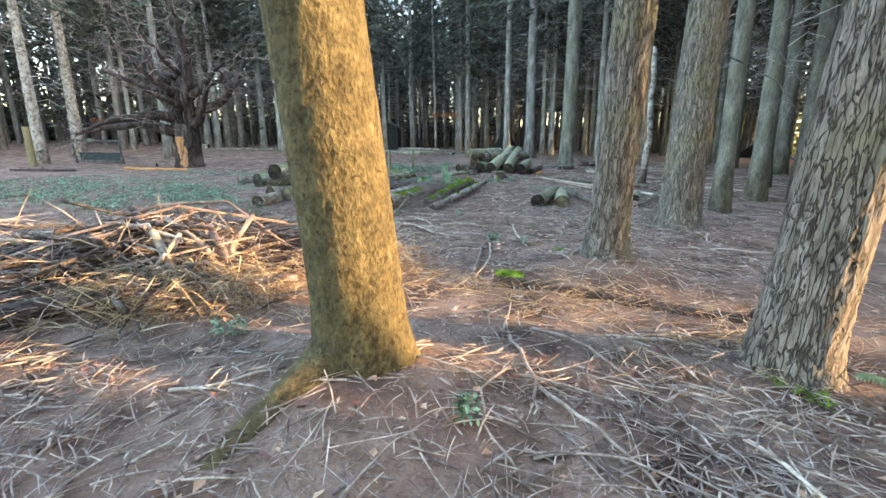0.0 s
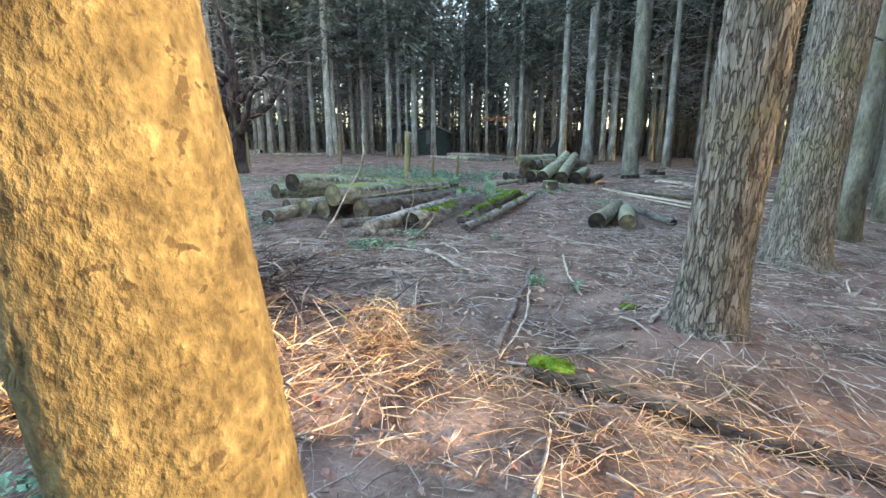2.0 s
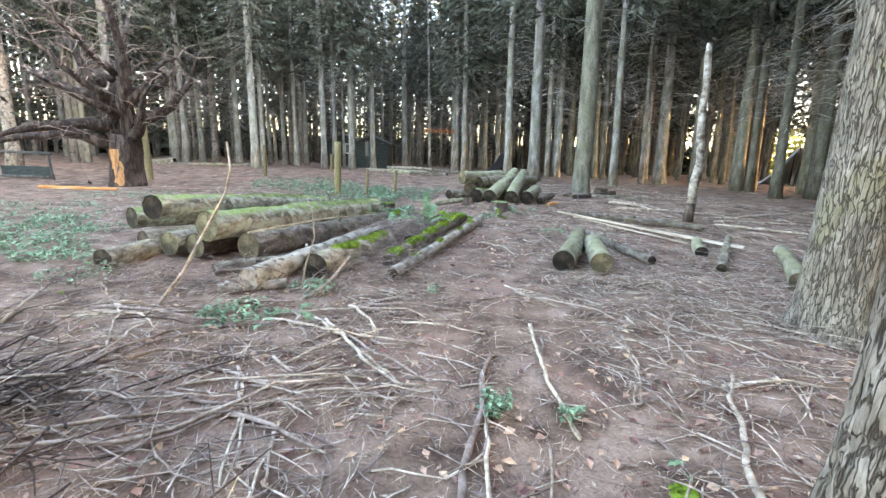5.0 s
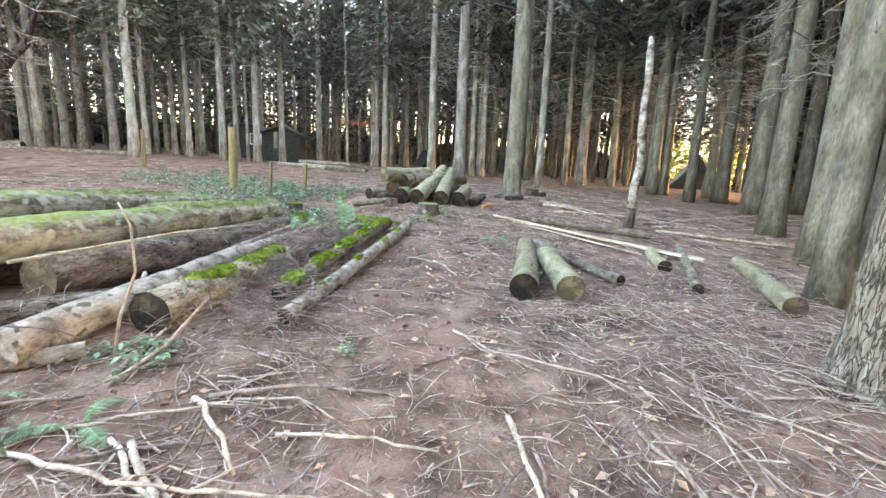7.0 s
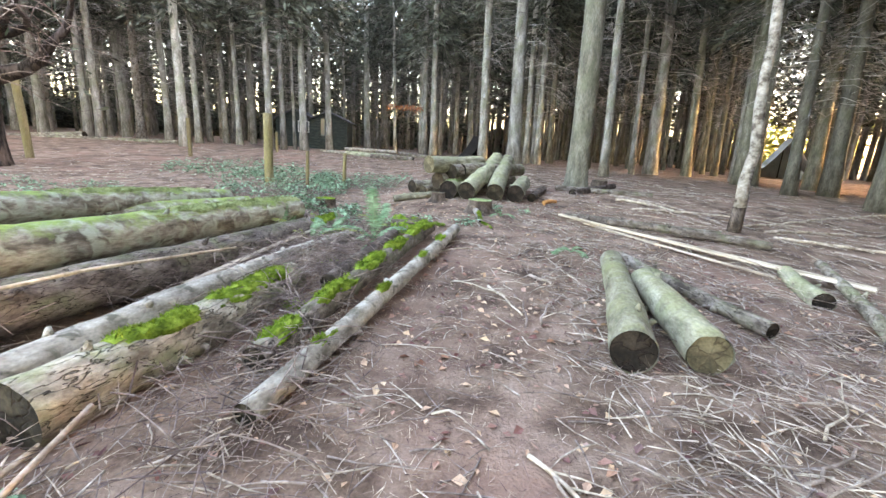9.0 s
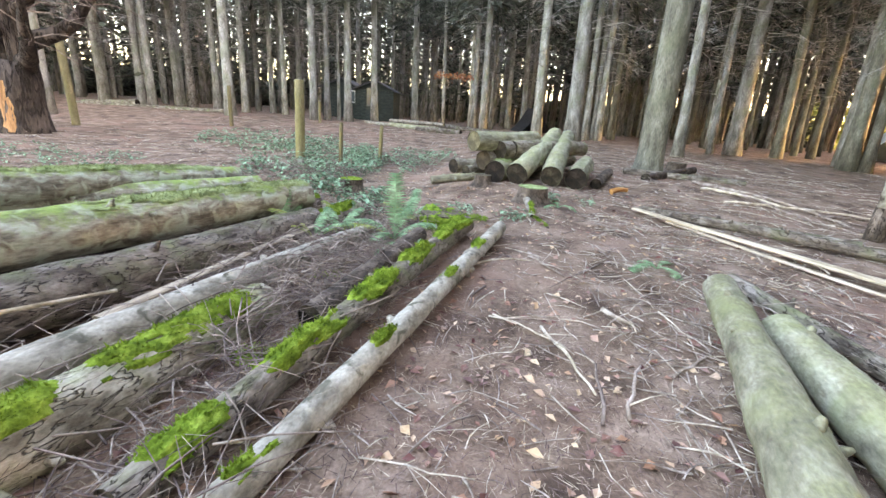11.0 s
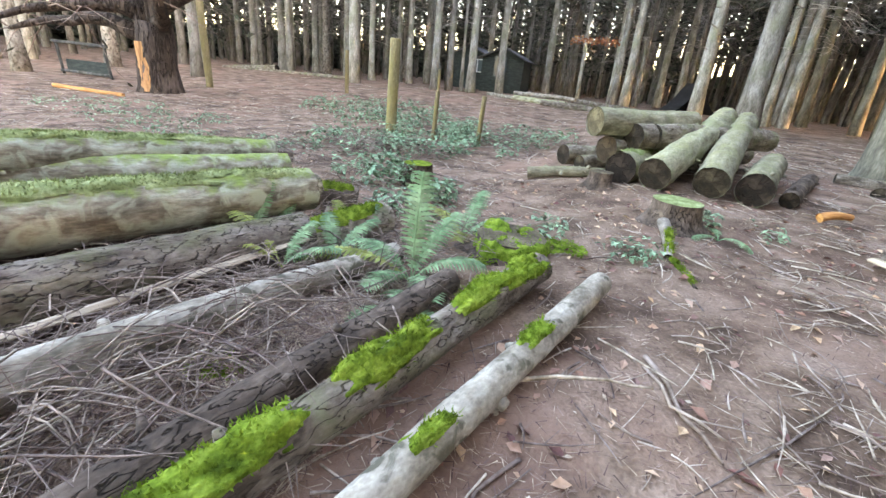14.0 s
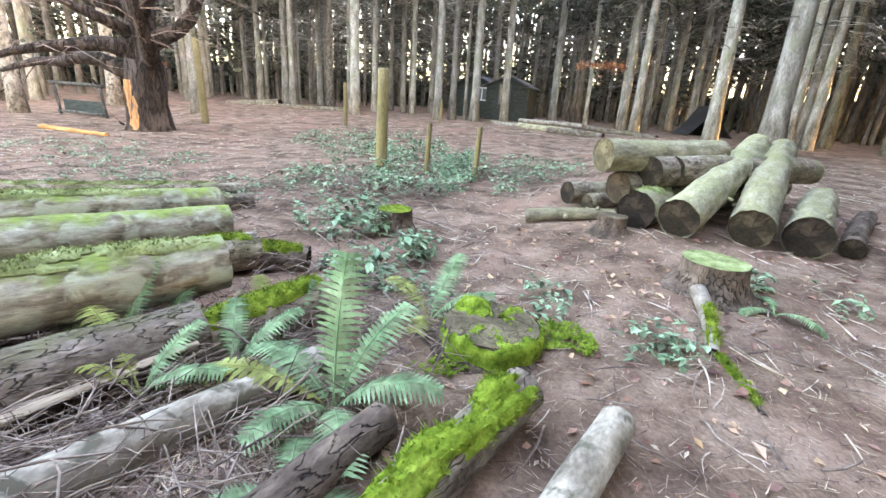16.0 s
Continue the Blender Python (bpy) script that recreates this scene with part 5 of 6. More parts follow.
stick([(1.28, 10.75), (1.39, 10.40), (1.49, 10.24)], 0.010)
stick([(2.15, 9.85), (1.94, 9.34)], 0.005)
stick([(2.28, 9.75), (2.09, 9.38)], 0.005)
stick([(1.34, 9.61), (1.54, 9.45)], 0.005)
stick([(1.30, 8.64), (1.40, 9.06), (1.35, 9.23)], 0.009)
stick([(1.43, 8.69), (1.64, 9.11)], 0.010)
stick([(1.80, 9.06), (2.16, 9.34)], 0.009)
stick([(0.49, 8.42), (0.75, 8.64)], 0.005)
stick([(0.32, 8.36), (0.77, 8.31)], 0.004)
stick([(0.88, 9.58), (1.28, 9.25)], 0.005)
stick([(0.79, 9.67), (0.80, 9.83), (0.90, 10.01)], 0.004)
stick([(1.28, 10.69), (1.36, 10.45), (1.51, 10.36)], 0.007)
stick([(1.94, 10.62), (2.04, 10.48)], 0.005)
stick([(-3.33, 13.53), (-3.98, 15.03), (-4.25, 16.50)], 0.021)
stick([(5.11, 15.55), (5.69, 14.30), (6.02, 13.05)], 0.026)
stick([(6.30, 12.40), (9.19, 12.72)], 0.023)
stick([(5.99, 11.85), (6.95, 11.15), (8.04, 10.75)], 0.023)
stick([(5.88, 13.45), (8.97, 13.67)], 0.020)
stick([(4.82, 13.98), (7.70, 13.11)], 0.020)
stick([(6.10, 12.80), (12.85, 15.28)], 0.022)
stick([(4.95, 14.85), (5.66, 13.72)], 0.030)
stick([(5.12, 15.55), (5.34, 14.09), (5.58, 12.71)], 0.022)
stick([(-0.59, 6.27), (-0.20, 5.62), (0.14, 5.26)], 0.016)
stick([(-1.71, 4.59), (-1.08, 4.69), (-0.70, 4.98), (-0.40, 5.63)], 0.013)
stick([(-0.70, 4.15), (-1.08, 4.10), (-1.28, 4.10)], 0.009)
stick([(0.57, 5.14), (0.51, 4.45), (0.41, 3.95), (0.27, 3.62)], 0.011)
stick([(1.13, 4.30), (1.42, 4.62)], 0.007)
stick([(-0.45, 4.93), (-0.36, 4.40), (-0.30, 4.07)], 0.008)
stick([(-0.80, 5.29), (-0.52, 4.58), (-0.41, 4.10)], 0.009)
stick([(0.50, 4.18), (0.71, 3.97), (0.86, 3.73)], 0.006)
stick([(1.14, 4.25), (1.15, 4.01), (1.21, 3.82)], 0.007)
stick([(1.05, 6.11), (0.96, 5.32), (0.98, 4.87)], 0.010)
stick([(0.82, 4.77), (0.72, 4.32), (0.63, 4.11)], 0.007)
stick([(-2.74, 5.44), (-3.21, 6.60)], 0.017)
stick([(-0.60, 3.13), (-0.48, 3.43), (-0.34, 3.76)], 0.008)
stick([(-1.22, 3.15), (-0.98, 3.32), (-0.48, 3.43)], 0.007)

standing_stick([(-2.08, 6.5, 0.02), (-1.86, 6.55, 0.32), (-1.72, 6.6, 0.6), (-1.50, 6.62, 0.98), (-1.46, 6.65, 1.18), (-1.50, 6.7, 1.4)], 0.017, "thin pale branch standing crooked beside a stack")
standing_stick([(-1.02, 7.0, 0.05), (-0.98, 7.02, 0.3), (-0.90, 7.05, 0.55), (-0.93, 7.1, 0.8), (-0.99, 7.12, 0.92)], 0.010, "thin forked twig leaning on a log")
standing_stick([(-0.93, 6.75, 0.03), (-0.75, 7.0, 0.14), (-0.62, 7.3, 0.32)], 0.016, "pale stick propped on a mossy log")
standing_stick([(-1.6, 7.2, 0.55), (-1.0, 7.9, 0.62), (-0.55, 8.4, 0.62)], 0.011, "thin pale twig resting across the stack")


for line, r in (([(-1.60, 3.15, 0.03), (-1.78, 3.36, 0.26), (-1.98, 3.52, 0.5)], 0.045), ([(-1.70, 3.2, 0.05), (-1.98, 3.42, 0.34), (-2.4, 3.6, 0.55)], 0.036), ([(-1.72, 3.18, 0.04), (-1.77, 3.45, 0.36), (-1.66, 3.65, 0.58)], 0.03),
                ([(-2.15, 2.95, 0.03), (-2.2, 3.1, 0.25), (-2.1, 3.3, 0.48)], 0.024), ([(-3.9, 3.3, 0.12), (-3.1, 3.5, 0.42), (-2.4, 3.8, 0.62), (-1.5, 4.0, 0.45)], 0.02), ([(-3.6, 3.9, 0.3), (-2.7, 4.0, 0.6), (-2.0, 3.9, 0.66), (-1.4, 3.7, 0.3)], 0.018),
                ([(-3.9, 2.4, 0.06), (-3.0, 2.8, 0.16), (-2.3, 3.1, 0.3), (-1.6, 3.5, 0.42)], 0.014)):
    standing_stick(line, r, "cut pale branch leaning against the brush heap")


def strewn(seed, count, x0, x1, y0, y1, length, r):
    """Fallen branches strewn over a stretch of the clearing."""
    rng = random.Random(seed)
    for _ in range(count):
        x, y, a, ln = rng.uniform(x0, x1), rng.uniform(y0, y1), rng.gauss(0.0, 0.7), rng.uniform(*length)
        b = a + rng.gauss(0, 0.35)
        mid = (x + math.cos(a) * ln / 2, y + math.sin(a) * ln / 2)
        stick([(x, y), mid, (mid[0] + math.cos(b) * ln / 2, mid[1] + math.sin(b) * ln / 2)], rng.uniform(*r))


strewn(81, 34, -3.2, -0.3, 4.4, 6.6, (0.5, 1.5), (0.007, 0.016))
strewn(82, 22, 1.4, 3.6, 4.8, 7.6, (0.4, 1.2), (0.006, 0.011))
strewn(83, 16, -3.2, -1.2, 0.9, 2.3, (0.3, 1.0), (0.005, 0.011))
strewn(84, 12, 0.2, 1.6, 1.2, 2.6, (0.4, 1.0), (0.006, 0.012))


# ---- brush heap in the sun ----
def brush_heap():
    rng = random.Random(8)
    for i in range(120):
        u, v = rng.gauss(0, 0.55), rng.gauss(0, 0.45)
        c = Vector((-2.65 + u * 1.05 + v * 0.15, 3.75 + v * 1.05, 0))
        rise = max(0.0, 0.46 - 0.25 * (u * u + v * v))
        a = rng.choice((rng.gauss(-0.5, 0.5), rng.uniform(0, 6.28)))
        ln = rng.uniform(0.7, 1.7)
        d = Vector((math.cos(a), math.sin(a), rng.gauss(0, 0.13)))
        z = ground_z(c.x, c.y) + 0.05 + rng.random() * rise
        p, q = c - d * ln / 2, c + d * ln / 2
        p.z, q.z = max(z - d.z * ln / 2, ground_z(p.x, p.y) + 0.02), max(z + d.z * ln / 2, ground_z(q.x, q.y) + 0.02)
        r = rng.choice((0.009, 0.01, 0.013, 0.016, 0.02, 0.028))
        line = wander(rng, p, q, 8, 0.03)
        t = thing("brush_branch", Matrix.Translation(p), "cut dead branch heaped in a brush pile", "branch", "brush heap branches")
        vv, ff = tube([w - p for w in line], [r * (1.1 - 0.6 * k / 8) for k in range(9)], 8, rough=0.1, seed=i)
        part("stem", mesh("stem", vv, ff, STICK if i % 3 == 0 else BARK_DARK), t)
        for _ in range(2):
            k = rng.randrange(2, 8)
            e = (d + Vector((rng.gauss(0, 0.8), rng.gauss(0, 0.8), rng.gauss(0.2, 0.4)))).normalized()
            s = line[k] - p
            vv, ff = tube([s, s + e * 0.2, s + e * 0.38 + Vector((0, 0, -0.03))], [r * 0.4, r * 0.25, 0.002], 5)
            part("side_twig", mesh("side_twig", vv, ff, STICK), t)


brush_heap()
log((-2.55, 3.15, 0.2), (-1.72, 3.55, 0.16), 0.04, 0.045, "sawn branch end sticking out of a brush heap", BARK_PALE, SPLIT, (), 80, knots=1)
log((-2.2, 4.05, 0.30), (-1.5, 4.3, 0.20), 0.07, 0.07, "dark sawn log in the brush heap", BARK_DARK, CUT_DARK, (), 81)
log((-2.35, 4.3, 0.12), (-1.62, 4.45, 0.14), 0.08, 0.07, "dark rotten log at the edge of the brush heap", BARK_DARK, CUT_DARK, (), 82)
log((-2.0, 3.0, 0.10), (-2.35, 3.35, 0.48), 0.035, 0.03, "thick cut branch leaning on the brush heap", BARK_PALE, SPLIT, (), 83, knots=1)


# ---- ferns and low green plants ----
def frond_mesh(length, width, pairs, curl, material, seed):
    rng = random.Random(seed)
    verts, faces = [], []
    line = []
    for i in range(pairs + 1):
        u = i / pairs
        a = 1.25 - curl * u
        p = line[-1] + Vector((math.cos(a), 0, math.sin(a))) * length / pairs if line else Vector((0, 0, 0))
        line.append(p)
    tube(line[::3] + [line[-1]], [0.006 - 0.0045 * i / (len(line[::3])) for i in range(len(line[::3]) + 1)], 5, verts, faces)
    for i in range(4, pairs):
        u = i / pairs
        w = width * (math.sin(math.pi * min(1, (u - 0.08) * 0.92)) ** 0.75) * rng.uniform(0.88, 1.08)
        d = (line[i + 1] - line[i]).normalized()
        for s in (-1, 1):
            e = (Vector((0, s, 0)) + d * 0.38 + Vector((0, 0, rng.uniform(-0.12, 0.06)))).normalized()
            nrm = d
            seg = 5
            b = len(verts)
            for k in range(seg + 1):
                v = k / seg
                c = line[i] + e * w * v + Vector((0, 0, -0.25 * w * v * v))
                h = length / pairs * 0.62 * (1 - v) ** 0.7 * (1.0 if k % 2 == 0 else 0.72) + 0.0006
                verts += [c - nrm * h, c + nrm * h]
            for k in range(seg):
                faces.append((b + 2 * k, b + 2 * k + 1, b + 2 * k + 3, b + 2 * k + 2))
    return mesh("frond", verts, faces, material, False)


def fern(x, y, fronds, label, lift=0.0):
    t = thing("fern", Matrix.Translation((x, y, ground_z(x, y) + lift)), label, "fern")
    for i, (turn, length, width, curl, tilt, material) in enumerate(fronds):
        part("frond", frond_mesh(length, width, 26, curl, material, i + int(x * 50)), t, pose(0, 0, 0, 0, tilt, turn))


fern(0.02, 11.0, ((100, 0.66, 0.115, 0.35, -16, FERN_LEAF), (20, 0.50, 0.11, 1.5, 8, FERN_LEAF), (-50, 0.46, 0.10, 1.5, 14, FERN_LEAF), (170, 0.5, 0.10, 1.4, 10, FERN_LEAF),
                  (195, 0.75, 0.10, 1.5, 22, FERN_YELLOW), (250, 0.42, 0.10, 1.6, 10, FERN_LEAF), (65, 0.55, 0.10, 0.9, 0, FERN_LEAF)), "green fern with long arching fronds between logs")
fern(-0.55, 11.35, ((90, 0.4, 0.075, 0.8, 0, FERN_LEAF), (200, 0.42, 0.08, 1.3, 10, FERN_LEAF), (330, 0.35, 0.08, 1.4, 10, FERN_LEAF), (150, 0.45, 0.07, 1.0, 0, FERN_YELLOW)), "small green fern among old logs")
fern(-0.95, 11.0, ((100, 0.38, 0.07, 0.6, 0, FERN_LEAF), (30, 0.35, 0.07, 1.3, 10, FERN_LEAF), (240, 0.4, 0.07, 1.4, 10, FERN_YELLOW), (180, 0.5, 0.07, 1.3, 8, FERN_YELLOW)), "half-yellowed fern beside a big log")
fern(0.12, 10.62, ((0, 0.32, 0.10, 1.7, 25, FERN_LEAF), (120, 0.28, 0.09, 1.7, 20, FERN_LEAF), (230, 0.3, 0.09, 1.6, 20, FERN_LEAF)), "low bluish-green fern on the ground")
fern(0.05, 11.9, ((80, 0.5, 0.09, 0.9, 0, FERN_LEAF), (160, 0.42, 0.09, 1.3, 5, FERN_YELLOW), (20, 0.45, 0.08, 1.2, 5, FERN_LEAF), (280, 0.4, 0.08, 1.4, 10, FERN_YELLOW)), "fern with yellowing tips behind a mossy log")
fern(2.35, 10.6, ((200, 0.36, 0.07, 1.7, 30, FERN_LEAF), (300, 0.3, 0.07, 1.7, 30, FERN_LEAF), (40, 0.34, 0.07, 1.7, 30, FERN_LEAF), (120, 0.26, 0.07, 1.7, 30, FERN_LEAF)), "flattened bluish-green fern on the path's edge")
fern(1.95, 12.75, ((200, 0.3, 0.06, 1.7, 30, FERN_LEAF), (320, 0.3, 0.06, 1.6, 25, FERN_LEAF), (90, 0.3, 0.06, 1.6, 25, FERN_LEAF)), "small low fern beside a stump")
fern(-0.85, 6.4, ((200, 0.3, 0.06, 1.7, 25, FERN_LEAF), (320, 0.26, 0.06, 1.6, 25, FERN_LEAF), (80, 0.28, 0.06, 1.6, 25, FERN_LEAF)), "small bluish fern beside a log end")

fern(-1.04, 10.9, ((95, 0.46, 0.075, 0.5, -6, FERN_LEAF), (20, 0.4, 0.08, 1.2, 8, FERN_LEAF), (310, 0.34, 0.075, 1.4, 12, FERN_LEAF), (200, 0.36, 0.07, 1.3, 8, FERN_LEAF)), "upright green fern beside a lichen-covered log", 0.05)
fern(-0.66, 10.72, ((165, 0.62, 0.075, 1.2, 14, FERN_YELLOW), (200, 0.55, 0.07, 1.3, 16, FERN_YELLOW), (20, 0.4, 0.07, 1.3, 10, FERN_LEAF), (80, 0.36, 0.07, 0.9, 4, FERN_LEAF)), "yellowing fern drooping over a pale log", 0.08)
fern(-0.52, 11.02, ((60, 0.42, 0.08, 1.0, 4, FERN_LEAF), (130, 0.4, 0.075, 1.0, 4, FERN_LEAF), (250, 0.34, 0.075, 1.4, 10, FERN_LEAF)), "green fern at the end of a mossy log", 0.05)
fern(-2.9, 11.5, ((70, 0.34, 0.075, 1.2, 8, FERN_LEAF), (180, 0.36, 0.07, 1.2, 8, FERN_LEAF), (300, 0.34, 0.07, 1.3, 10, FERN_LEAF)), "bluish-green fern between grey logs", 0.1)
fern(2.30, 1.72, ((200, 0.42, 0.08, 1.3, 5, FERN_YELLOW), (250, 0.38, 0.08, 1.3, 5, FERN_YELLOW), (310, 0.4, 0.07, 1.2, 5, FERN_YELLOW), (150, 0.36, 0.07, 1.3, 10, FERN_LEAF), (60, 0.4, 0.07, 1.2, 5, FERN_YELLOW)), "sunlit yellow-green fern at the foot of a trunk")


def herb_patch(name, spots, label, material=HERB, seed=0, size=0.035, height=0.12):
    rng = random.Random(seed)
    verts, faces = [], []
    for x, y, r, n in spots:
        for _ in range(n):
            a, d = rng.random() * 6.28, r * math.sqrt(rng.random())
            px, py = x + d * math.cos(a), y + d * math.sin(a)
            if noise.noise(Vector((px * 1.7, py * 1.7, seed))) < -0.12:
                continue
            z = ground_z(px, py)
            hh = rng.uniform(0.02, height)
            b = Vector((px, py, z + hh))
            for _ in range(3):
                e = Vector((rng.gauss(0, 1), rng.gauss(0, 1), rng.uniform(-0.5, 0.4))).normalized()
                s = e.cross(Vector((0, 0, 1))).normalized()
                ln = size * rng.uniform(0.6, 1.3)
                k = len(verts)
                verts += [b, b + e * ln * 0.5 + s * ln * 0.36, b + e * ln * 1.1 - Vector((0, 0, ln * 0.3)), b + e * ln * 0.5 - s * ln * 0.36]
                faces.append((k, k + 1, k + 2, k + 3))
    tagged(new(name, mesh(name, verts, faces, material, False)), label, "plants", kind="stuff")


herb_patch("bramble_patch", ((-4.9, 7.6, 1.3, 1300), (-3.8, 7.3, 0.7, 380), (-6.8, 8.8, 2.0, 1900), (-8.5, 10.5, 2.4, 1700), (-5.6, 9.9, 1.2, 500), (-10.5, 9.5, 2.5, 900)), "bluish-green bramble and ivy leaves over the ground", seed=1, size=0.042)
herb_patch("fern_patch", ((-1.5, 13.4, 0.5, 350), (-0.6, 12.6, 0.5, 380), (-2.6, 15.2, 1.0, 420), (-1.6, 16.2, 1.2, 900), (-3.2, 18.2, 1.8, 1300), (-0.9, 18.3, 1.4, 700), (-5.2, 20.0, 2.0, 900)), "green bracken and bramble at the clearing's edge", seed=2, size=0.07, height=0.24)
herb_patch("ivy_patch", ((-4.6, 13.3, 1.0, 380), (-6.5, 14.6, 1.2, 420), (-3.4, 14.1, 0.7, 200), (-8.5, 14.8, 1.2, 300), (1.25, 12.0, 0.2, 40), (2.1, 13.0, 0.4, 130), (0.3, 12.3, 0.5, 160), (-1.25, 6.3, 0.35, 120), (-0.95, 7.0, 0.25, 90)), "scattered low green leaves on brown needles", seed=3, size=0.045, height=0.1)
herb_patch("seedling_patch", ((0.60, 5.05, 0.09, 60), (0.98, 5.0, 0.06, 22), (1.25, 4.55, 0.07, 40), (-1.3, 2.4, 0.1, 40), (-1.0, 2.25, 0.1, 30), (0.12, 1.55, 0.05, 26), (-0.1, 6.9, 0.05, 26), (0.25, 7.0, 0.06, 20)), "small green seedlings in the litter", seed=4, size=0.03, height=0.12)
herb_patch("moss_tufts", ((-2.9, 6.75, 0.16, 500), (-3.9, 4.6, 0.3, 500), (1.25, 4.45, 0.05, 90), (2.05, 1.95, 0.35, 500), (-0.3, 9.9, 0.12, 200), (-0.35, 8.9, 0.1, 150), (0.75, 11.9, 0.22, 500), (0.25, 11.55, 0.2, 300), (-0.75, 11.5, 0.2, 250)), "bright green moss tufts on the ground", MOSS, 5, 0.02, 0.035)


# ---- litter ----
def twig_litter(name, spots, material, label, seed, length=(0.12, 0.5), r=(0.0018, 0.006), tall=0.05, forks=1):
    """Loose twigs: spots are (x, y, rx, ry, count)."""
    rng = random.Random(seed)
    verts, faces = [], []
    for x, y, rx, ry, n in spots:
        for _ in range(n):
            px, py = x + rng.gauss(0, 0.5) * rx, y + rng.gauss(0, 0.5) * ry
            if abs(px - 0.85 - 0.06 * (py - 7)) < (0.6 if py < 11 else 1.0) and 4.2 < py < 15 and rng.random() < 0.7:
                continue  # the trodden path is almost bare
            if tall == 0.24 and 8 < py < 11.3 and px > -0.30 + 0.25 * (py - 9.2) and rng.random() < 0.8:
                continue  # the long logs lie clear of the brush
            a, ln = rng.random() * 6.28, rng.uniform(*length) * rng.uniform(0.6, 1.2)
            rr = rng.uniform(*r)
            h0, h1 = rng.random() ** 2 * tall, rng.random() ** 2 * tall
            pts = []
            bend = rng.gauss(0, 0.5)
            for k in range(4):
                u = k / 3
                aa = a + bend * u
                px2, py2 = (px, py) if k == 0 else (pts[-1].x + math.cos(aa) * ln / 3, pts[-1].y + math.sin(aa) * ln / 3)
                pts.append(Vector((px2, py2, ground_z(px2, py2) + rr + h0 + (h1 - h0) * u + 0.1 * tall * math.sin(3.1 * u))))
            tube(pts, [rr, rr * 0.9, rr * 0.7, rr * 0.35], 4, verts, faces, caps=False)
            for _ in range(forks):
                if rng.random() < 0.6:
                    p = pts[rng.randrange(1, 3)]
                    aa = a + rng.choice((-1, 1)) * rng.uniform(0.4, 1.1)
                    tube([p, p + Vector((math.cos(aa), math.sin(aa), rng.uniform(-0.05, 0.35))) * ln * 0.35], [rr * 0.6, rr * 0.25], 3, verts, faces, caps=False)
    tagged(new(name, mesh(name, verts, faces, material)), label, "twigs", kind="stuff")


twig_litter("twig_litter", ((0.0, 2.0, 5.0, 3.0, 2000), (-2.2, 1.2, 1.8, 1.0, 1100), (1.3, 1.4, 1.3, 0.9, 700), (-6.5, 9.5, 5.0, 4.0, 900), (-0.8, 5.6, 3.0, 2.6, 1700), (1.6, 5.6, 3.0, 3.0, 1300), (3.0, 7.6, 2.6, 2.4, 1400), (0.7, 8.5, 1.6, 4.5, 420),
                            (1.8, 10.5, 2.2, 3.0, 900), (3.2, 11.5, 4.0, 4.0, 900), (-3.0, 6.0, 3.0, 2.2, 600), (0.0, 14.0, 5.0, 3.0, 450), (-4.0, 12.5, 4.5, 3.0, 500), (5.5, 12.0, 5.0, 5.0, 500)),
            TWIG, "scattered dead twigs on the forest floor", 41, (0.08, 0.36), (0.0018, 0.0058), 0.05)
twig_litter("brushwood", ((-0.35, 9.6, 0.65, 2.4, 1300), (-0.75, 10.4, 0.7, 1.6, 420), (-0.2, 8.3, 0.35, 0.9, 160), (-1.7, 10.2, 0.9, 2.2, 260), (-1.05, 10.2, 0.55, 1.1, 420), (-0.4, 11.7, 0.9, 0.7, 200), (-2.2, 15.0, 1.3, 0.9, 520), (-0.6, 17.6, 1.2, 1.2, 300), (-2.4, 7.1, 1.3, 0.6, 220), (-3.0, 13.2, 2.2, 1.6, 300)),
            TWIG_DARK, "tangled dark brushwood between logs", 42, (0.2, 0.6), (0.0014, 0.005), 0.24, 2)
# the heap's shaded hollow, put in as twigs of dark bark colour
twig_litter("heap_core", ((-2.6, 4.0, 1.2, 1.0, 1500),), BARK_DARK, "tangled twigs darkened as the shade inside a brush heap", 49, (0.3, 0.8), (0.003, 0.008), 0.28, 2)
twig_litter("heap_twigs", ((-2.6, 3.8, 1.5, 1.3, 700), (-3.6, 4.4, 1.6, 1.2, 320)), TWIG, "thin dead twigs in a brush heap", 43, (0.3, 0.9), (0.002, 0.006), 0.36, 2)
twig_litter("heap_straw", ((-1.95, 2.95, 0.7, 0.4, 800), (-1.3, 3.2, 0.5, 0.4, 160), (-0.45, 3.75, 0.18, 0.18, 140)), STRAW, "dry yellow straw and bracken at the foot of a brush heap", 53, (0.12, 0.4), (0.0016, 0.0045), 0.3, 2)
twig_litter("dry_straw", ((-2.1, 2.85, 1.2, 0.6, 700), (-1.6, 3.3, 0.7, 0.5, 350), (0.1, 3.35, 0.9, 0.35, 260), (1.1, 3.0, 1.0, 0.4, 430), (-0.4, 3.6, 0.5, 0.4, 260), (1.5, 2.2, 0.8, 0.5, 160), (2.2, 2.4, 0.7, 0.6, 240)), STRAW, "dry straw and bracken stalks", 44, (0.08, 0.28), (0.001, 0.0024), 0.12, 1)
twig_litter("brush_right", ((3.1, 6.9, 1.5, 1.2, 260), (2.6, 3.3, 1.4, 1.2, 200), (4.4, 8.8, 1.8, 1.4, 220)), TWIG, "springy dead twigs and bracken", 45, (0.25, 0.6), (0.0015, 0.004), 0.2, 2)


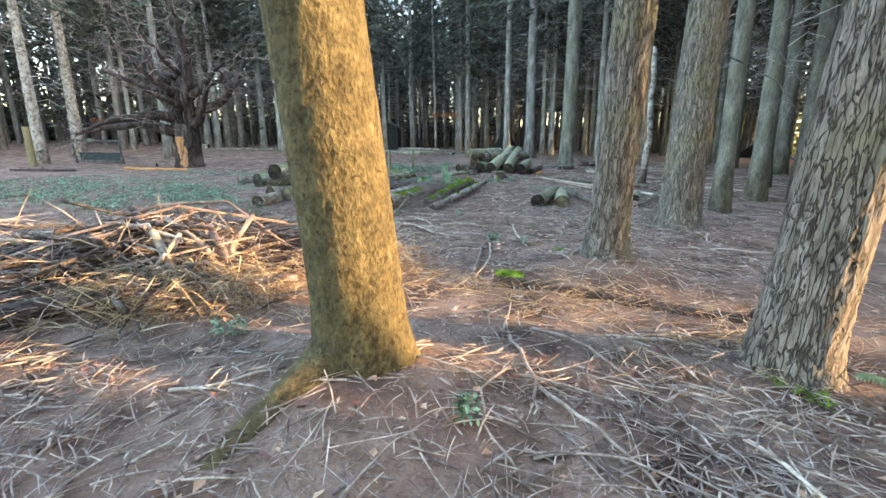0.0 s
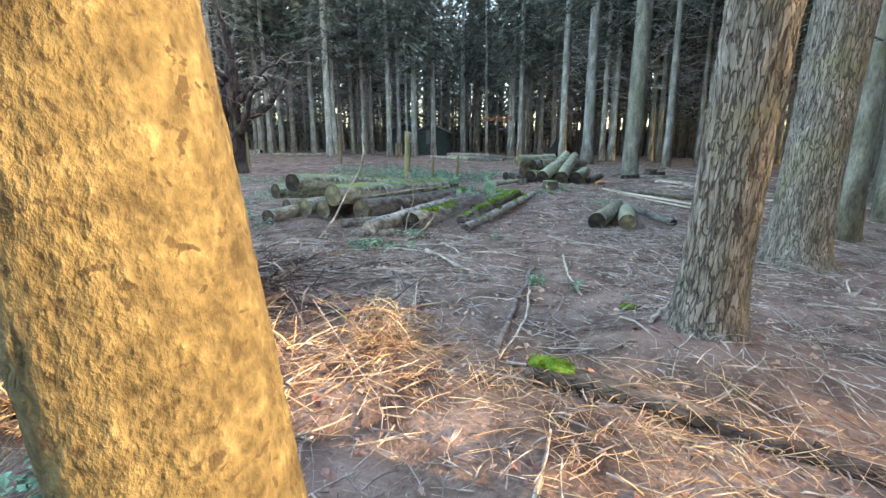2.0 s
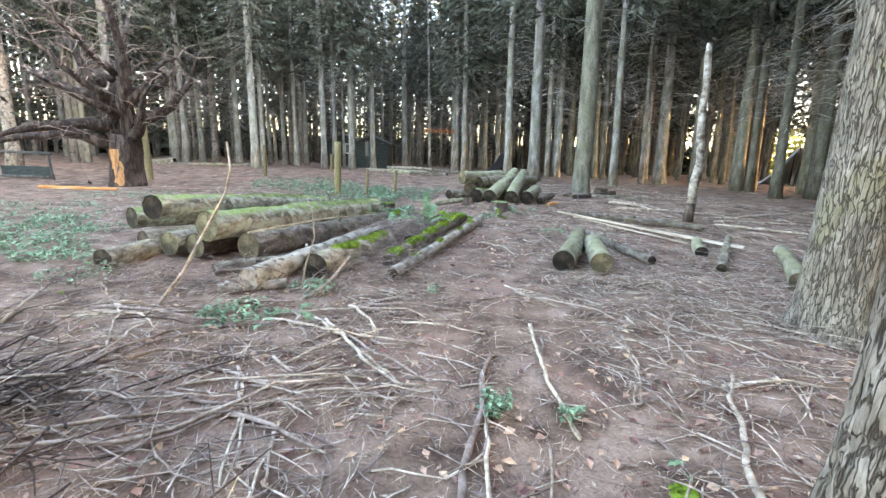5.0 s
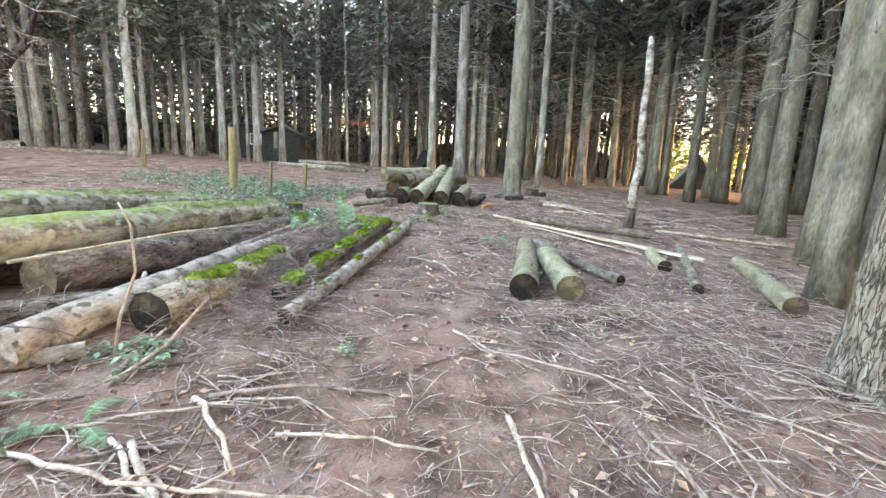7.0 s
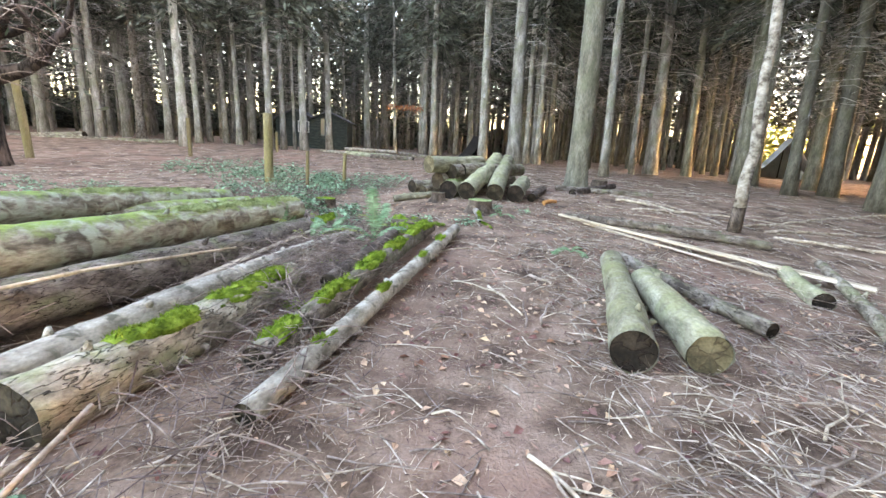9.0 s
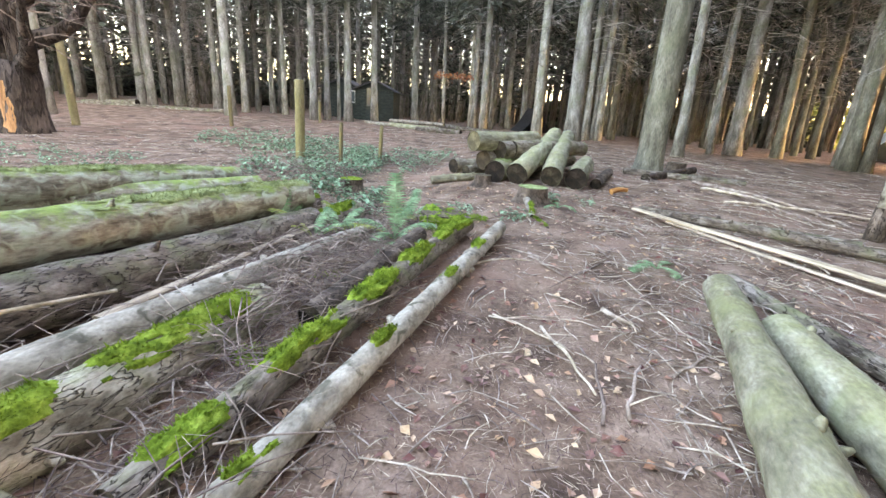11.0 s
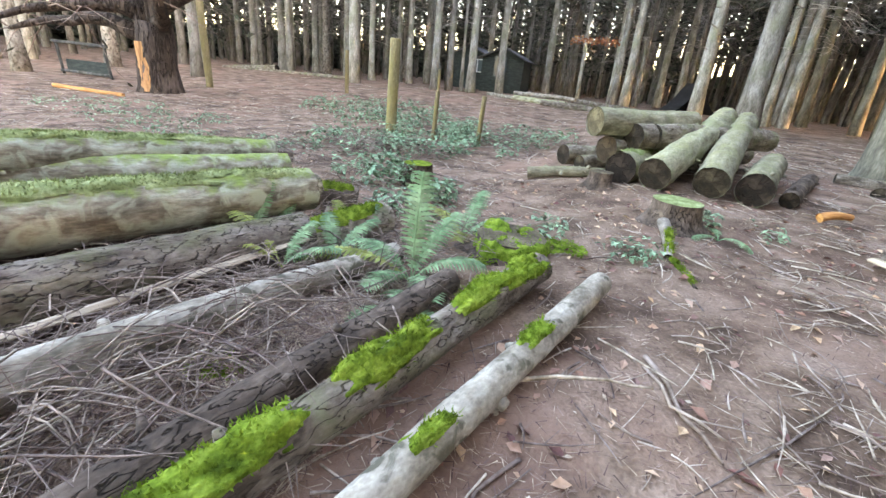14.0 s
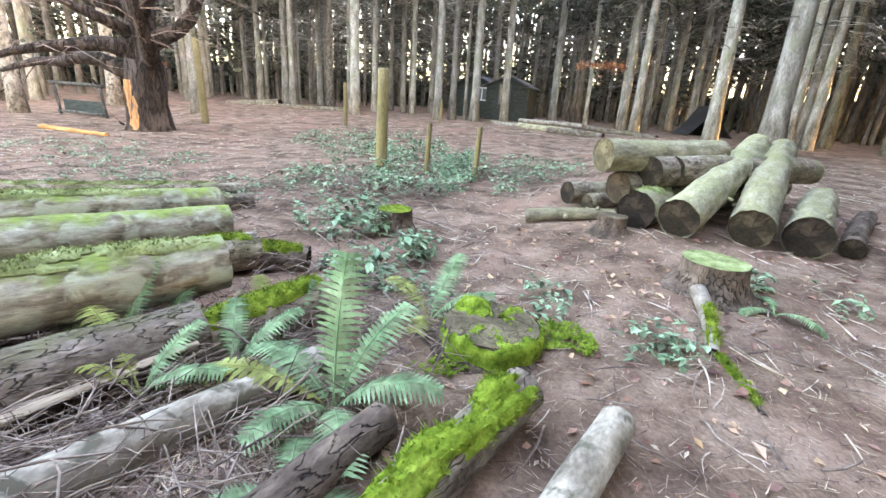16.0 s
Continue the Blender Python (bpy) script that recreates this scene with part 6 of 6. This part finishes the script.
def flakes(name, count, seed, material, label, size, stretch, curl, regions):
    """Flat litter: each flake is a folded quad, lying loosely."""
    rng = random.Random(seed)
    verts, faces = [], []
    for _ in range(count):
        x0, x1, y0, y1 = regions[rng.randrange(len(regions))]
        x, y = rng.uniform(x0, x1), rng.uniform(y0, y1)
        a = rng.random() * 6.28
        ln = size * rng.uniform(0.5, 1.4)
        d = Vector((math.cos(a), math.sin(a), rng.gauss(0, 0.18)))
        s = Vector((-math.sin(a), math.cos(a), rng.gauss(0, curl))) * ln * stretch
        p = Vector((x, y, ground_z(x, y) + 0.006 + rng.random() ** 2 * (0.05 if curl == 0.3 and stretch < 0.1 else 0.008)))
        k = len(verts)
        if stretch > 0.15:
            verts += [p - d * ln, p - s + Vector((0, 0, ln * curl)), p + d * ln, p + s + Vector((0, 0, ln * curl * rng.random()))]
            faces += [(k, k + 1, k + 2), (k, k + 2, k + 3)]
        else:
            verts += [p - d * ln - s, p - d * ln + s, p + d * ln]
            faces.append((k, k + 1, k + 2))
    tagged(new(name, mesh(name, verts, faces, material, False)), label, "litter", kind="stuff")


NEAR = ((-3, 4, 0.5, 6), (-2, 4, 4, 10), (-1, 4, 8, 14), (-4, 5, 5, 16))
flakes("needle_litter", 90000, 46, NEEDLE, "loose brown needles and bark crumbs", 0.028, 0.07, 0.1, NEAR)
flakes("mound_needles", 16000, 50, NEEDLE, "dry brown needles heaped between logs", 0.04, 0.05, 0.3, ((-0.9, 0.0, 8.6, 10.4), (-0.5, 0.25, 9.6, 11.2)))
flakes("leaf_litter", 5200, 47, LEAF_DEAD, "scattered dead beech leaves, pinkish brown", 0.027, 0.55, 0.35, NEAR)
flakes("chip_litter", 420, 48, SPLIT, "pale wood chips on the ground", 0.016, 0.4, 0.2, ((-2.5, 0, 0.8, 2.4), (-1, 2.5, 4, 8), (0, 3, 8, 13), (1.2, 2.6, 4.2, 6)))
flakes("far_litter", 16000, 51, NEEDLE, "brown needles and debris beyond the clearing", 0.075, 0.09, 0.1, ((-14, 8, 13, 25), (-12, -3, 8, 18), (3, 14, 8, 22)))
twig_litter("far_twigs", ((-7.0, 16.0, 9.0, 6.0, 700), (4.0, 17.0, 6.0, 5.0, 500), (-2.0, 22.0, 10.0, 6.0, 600), (9.0, 12.0, 6.0, 7.0, 500)), TWIG, "dead twigs over the far side of the clearing", 52, (0.2, 0.8), (0.004, 0.011), 0.05, 1)
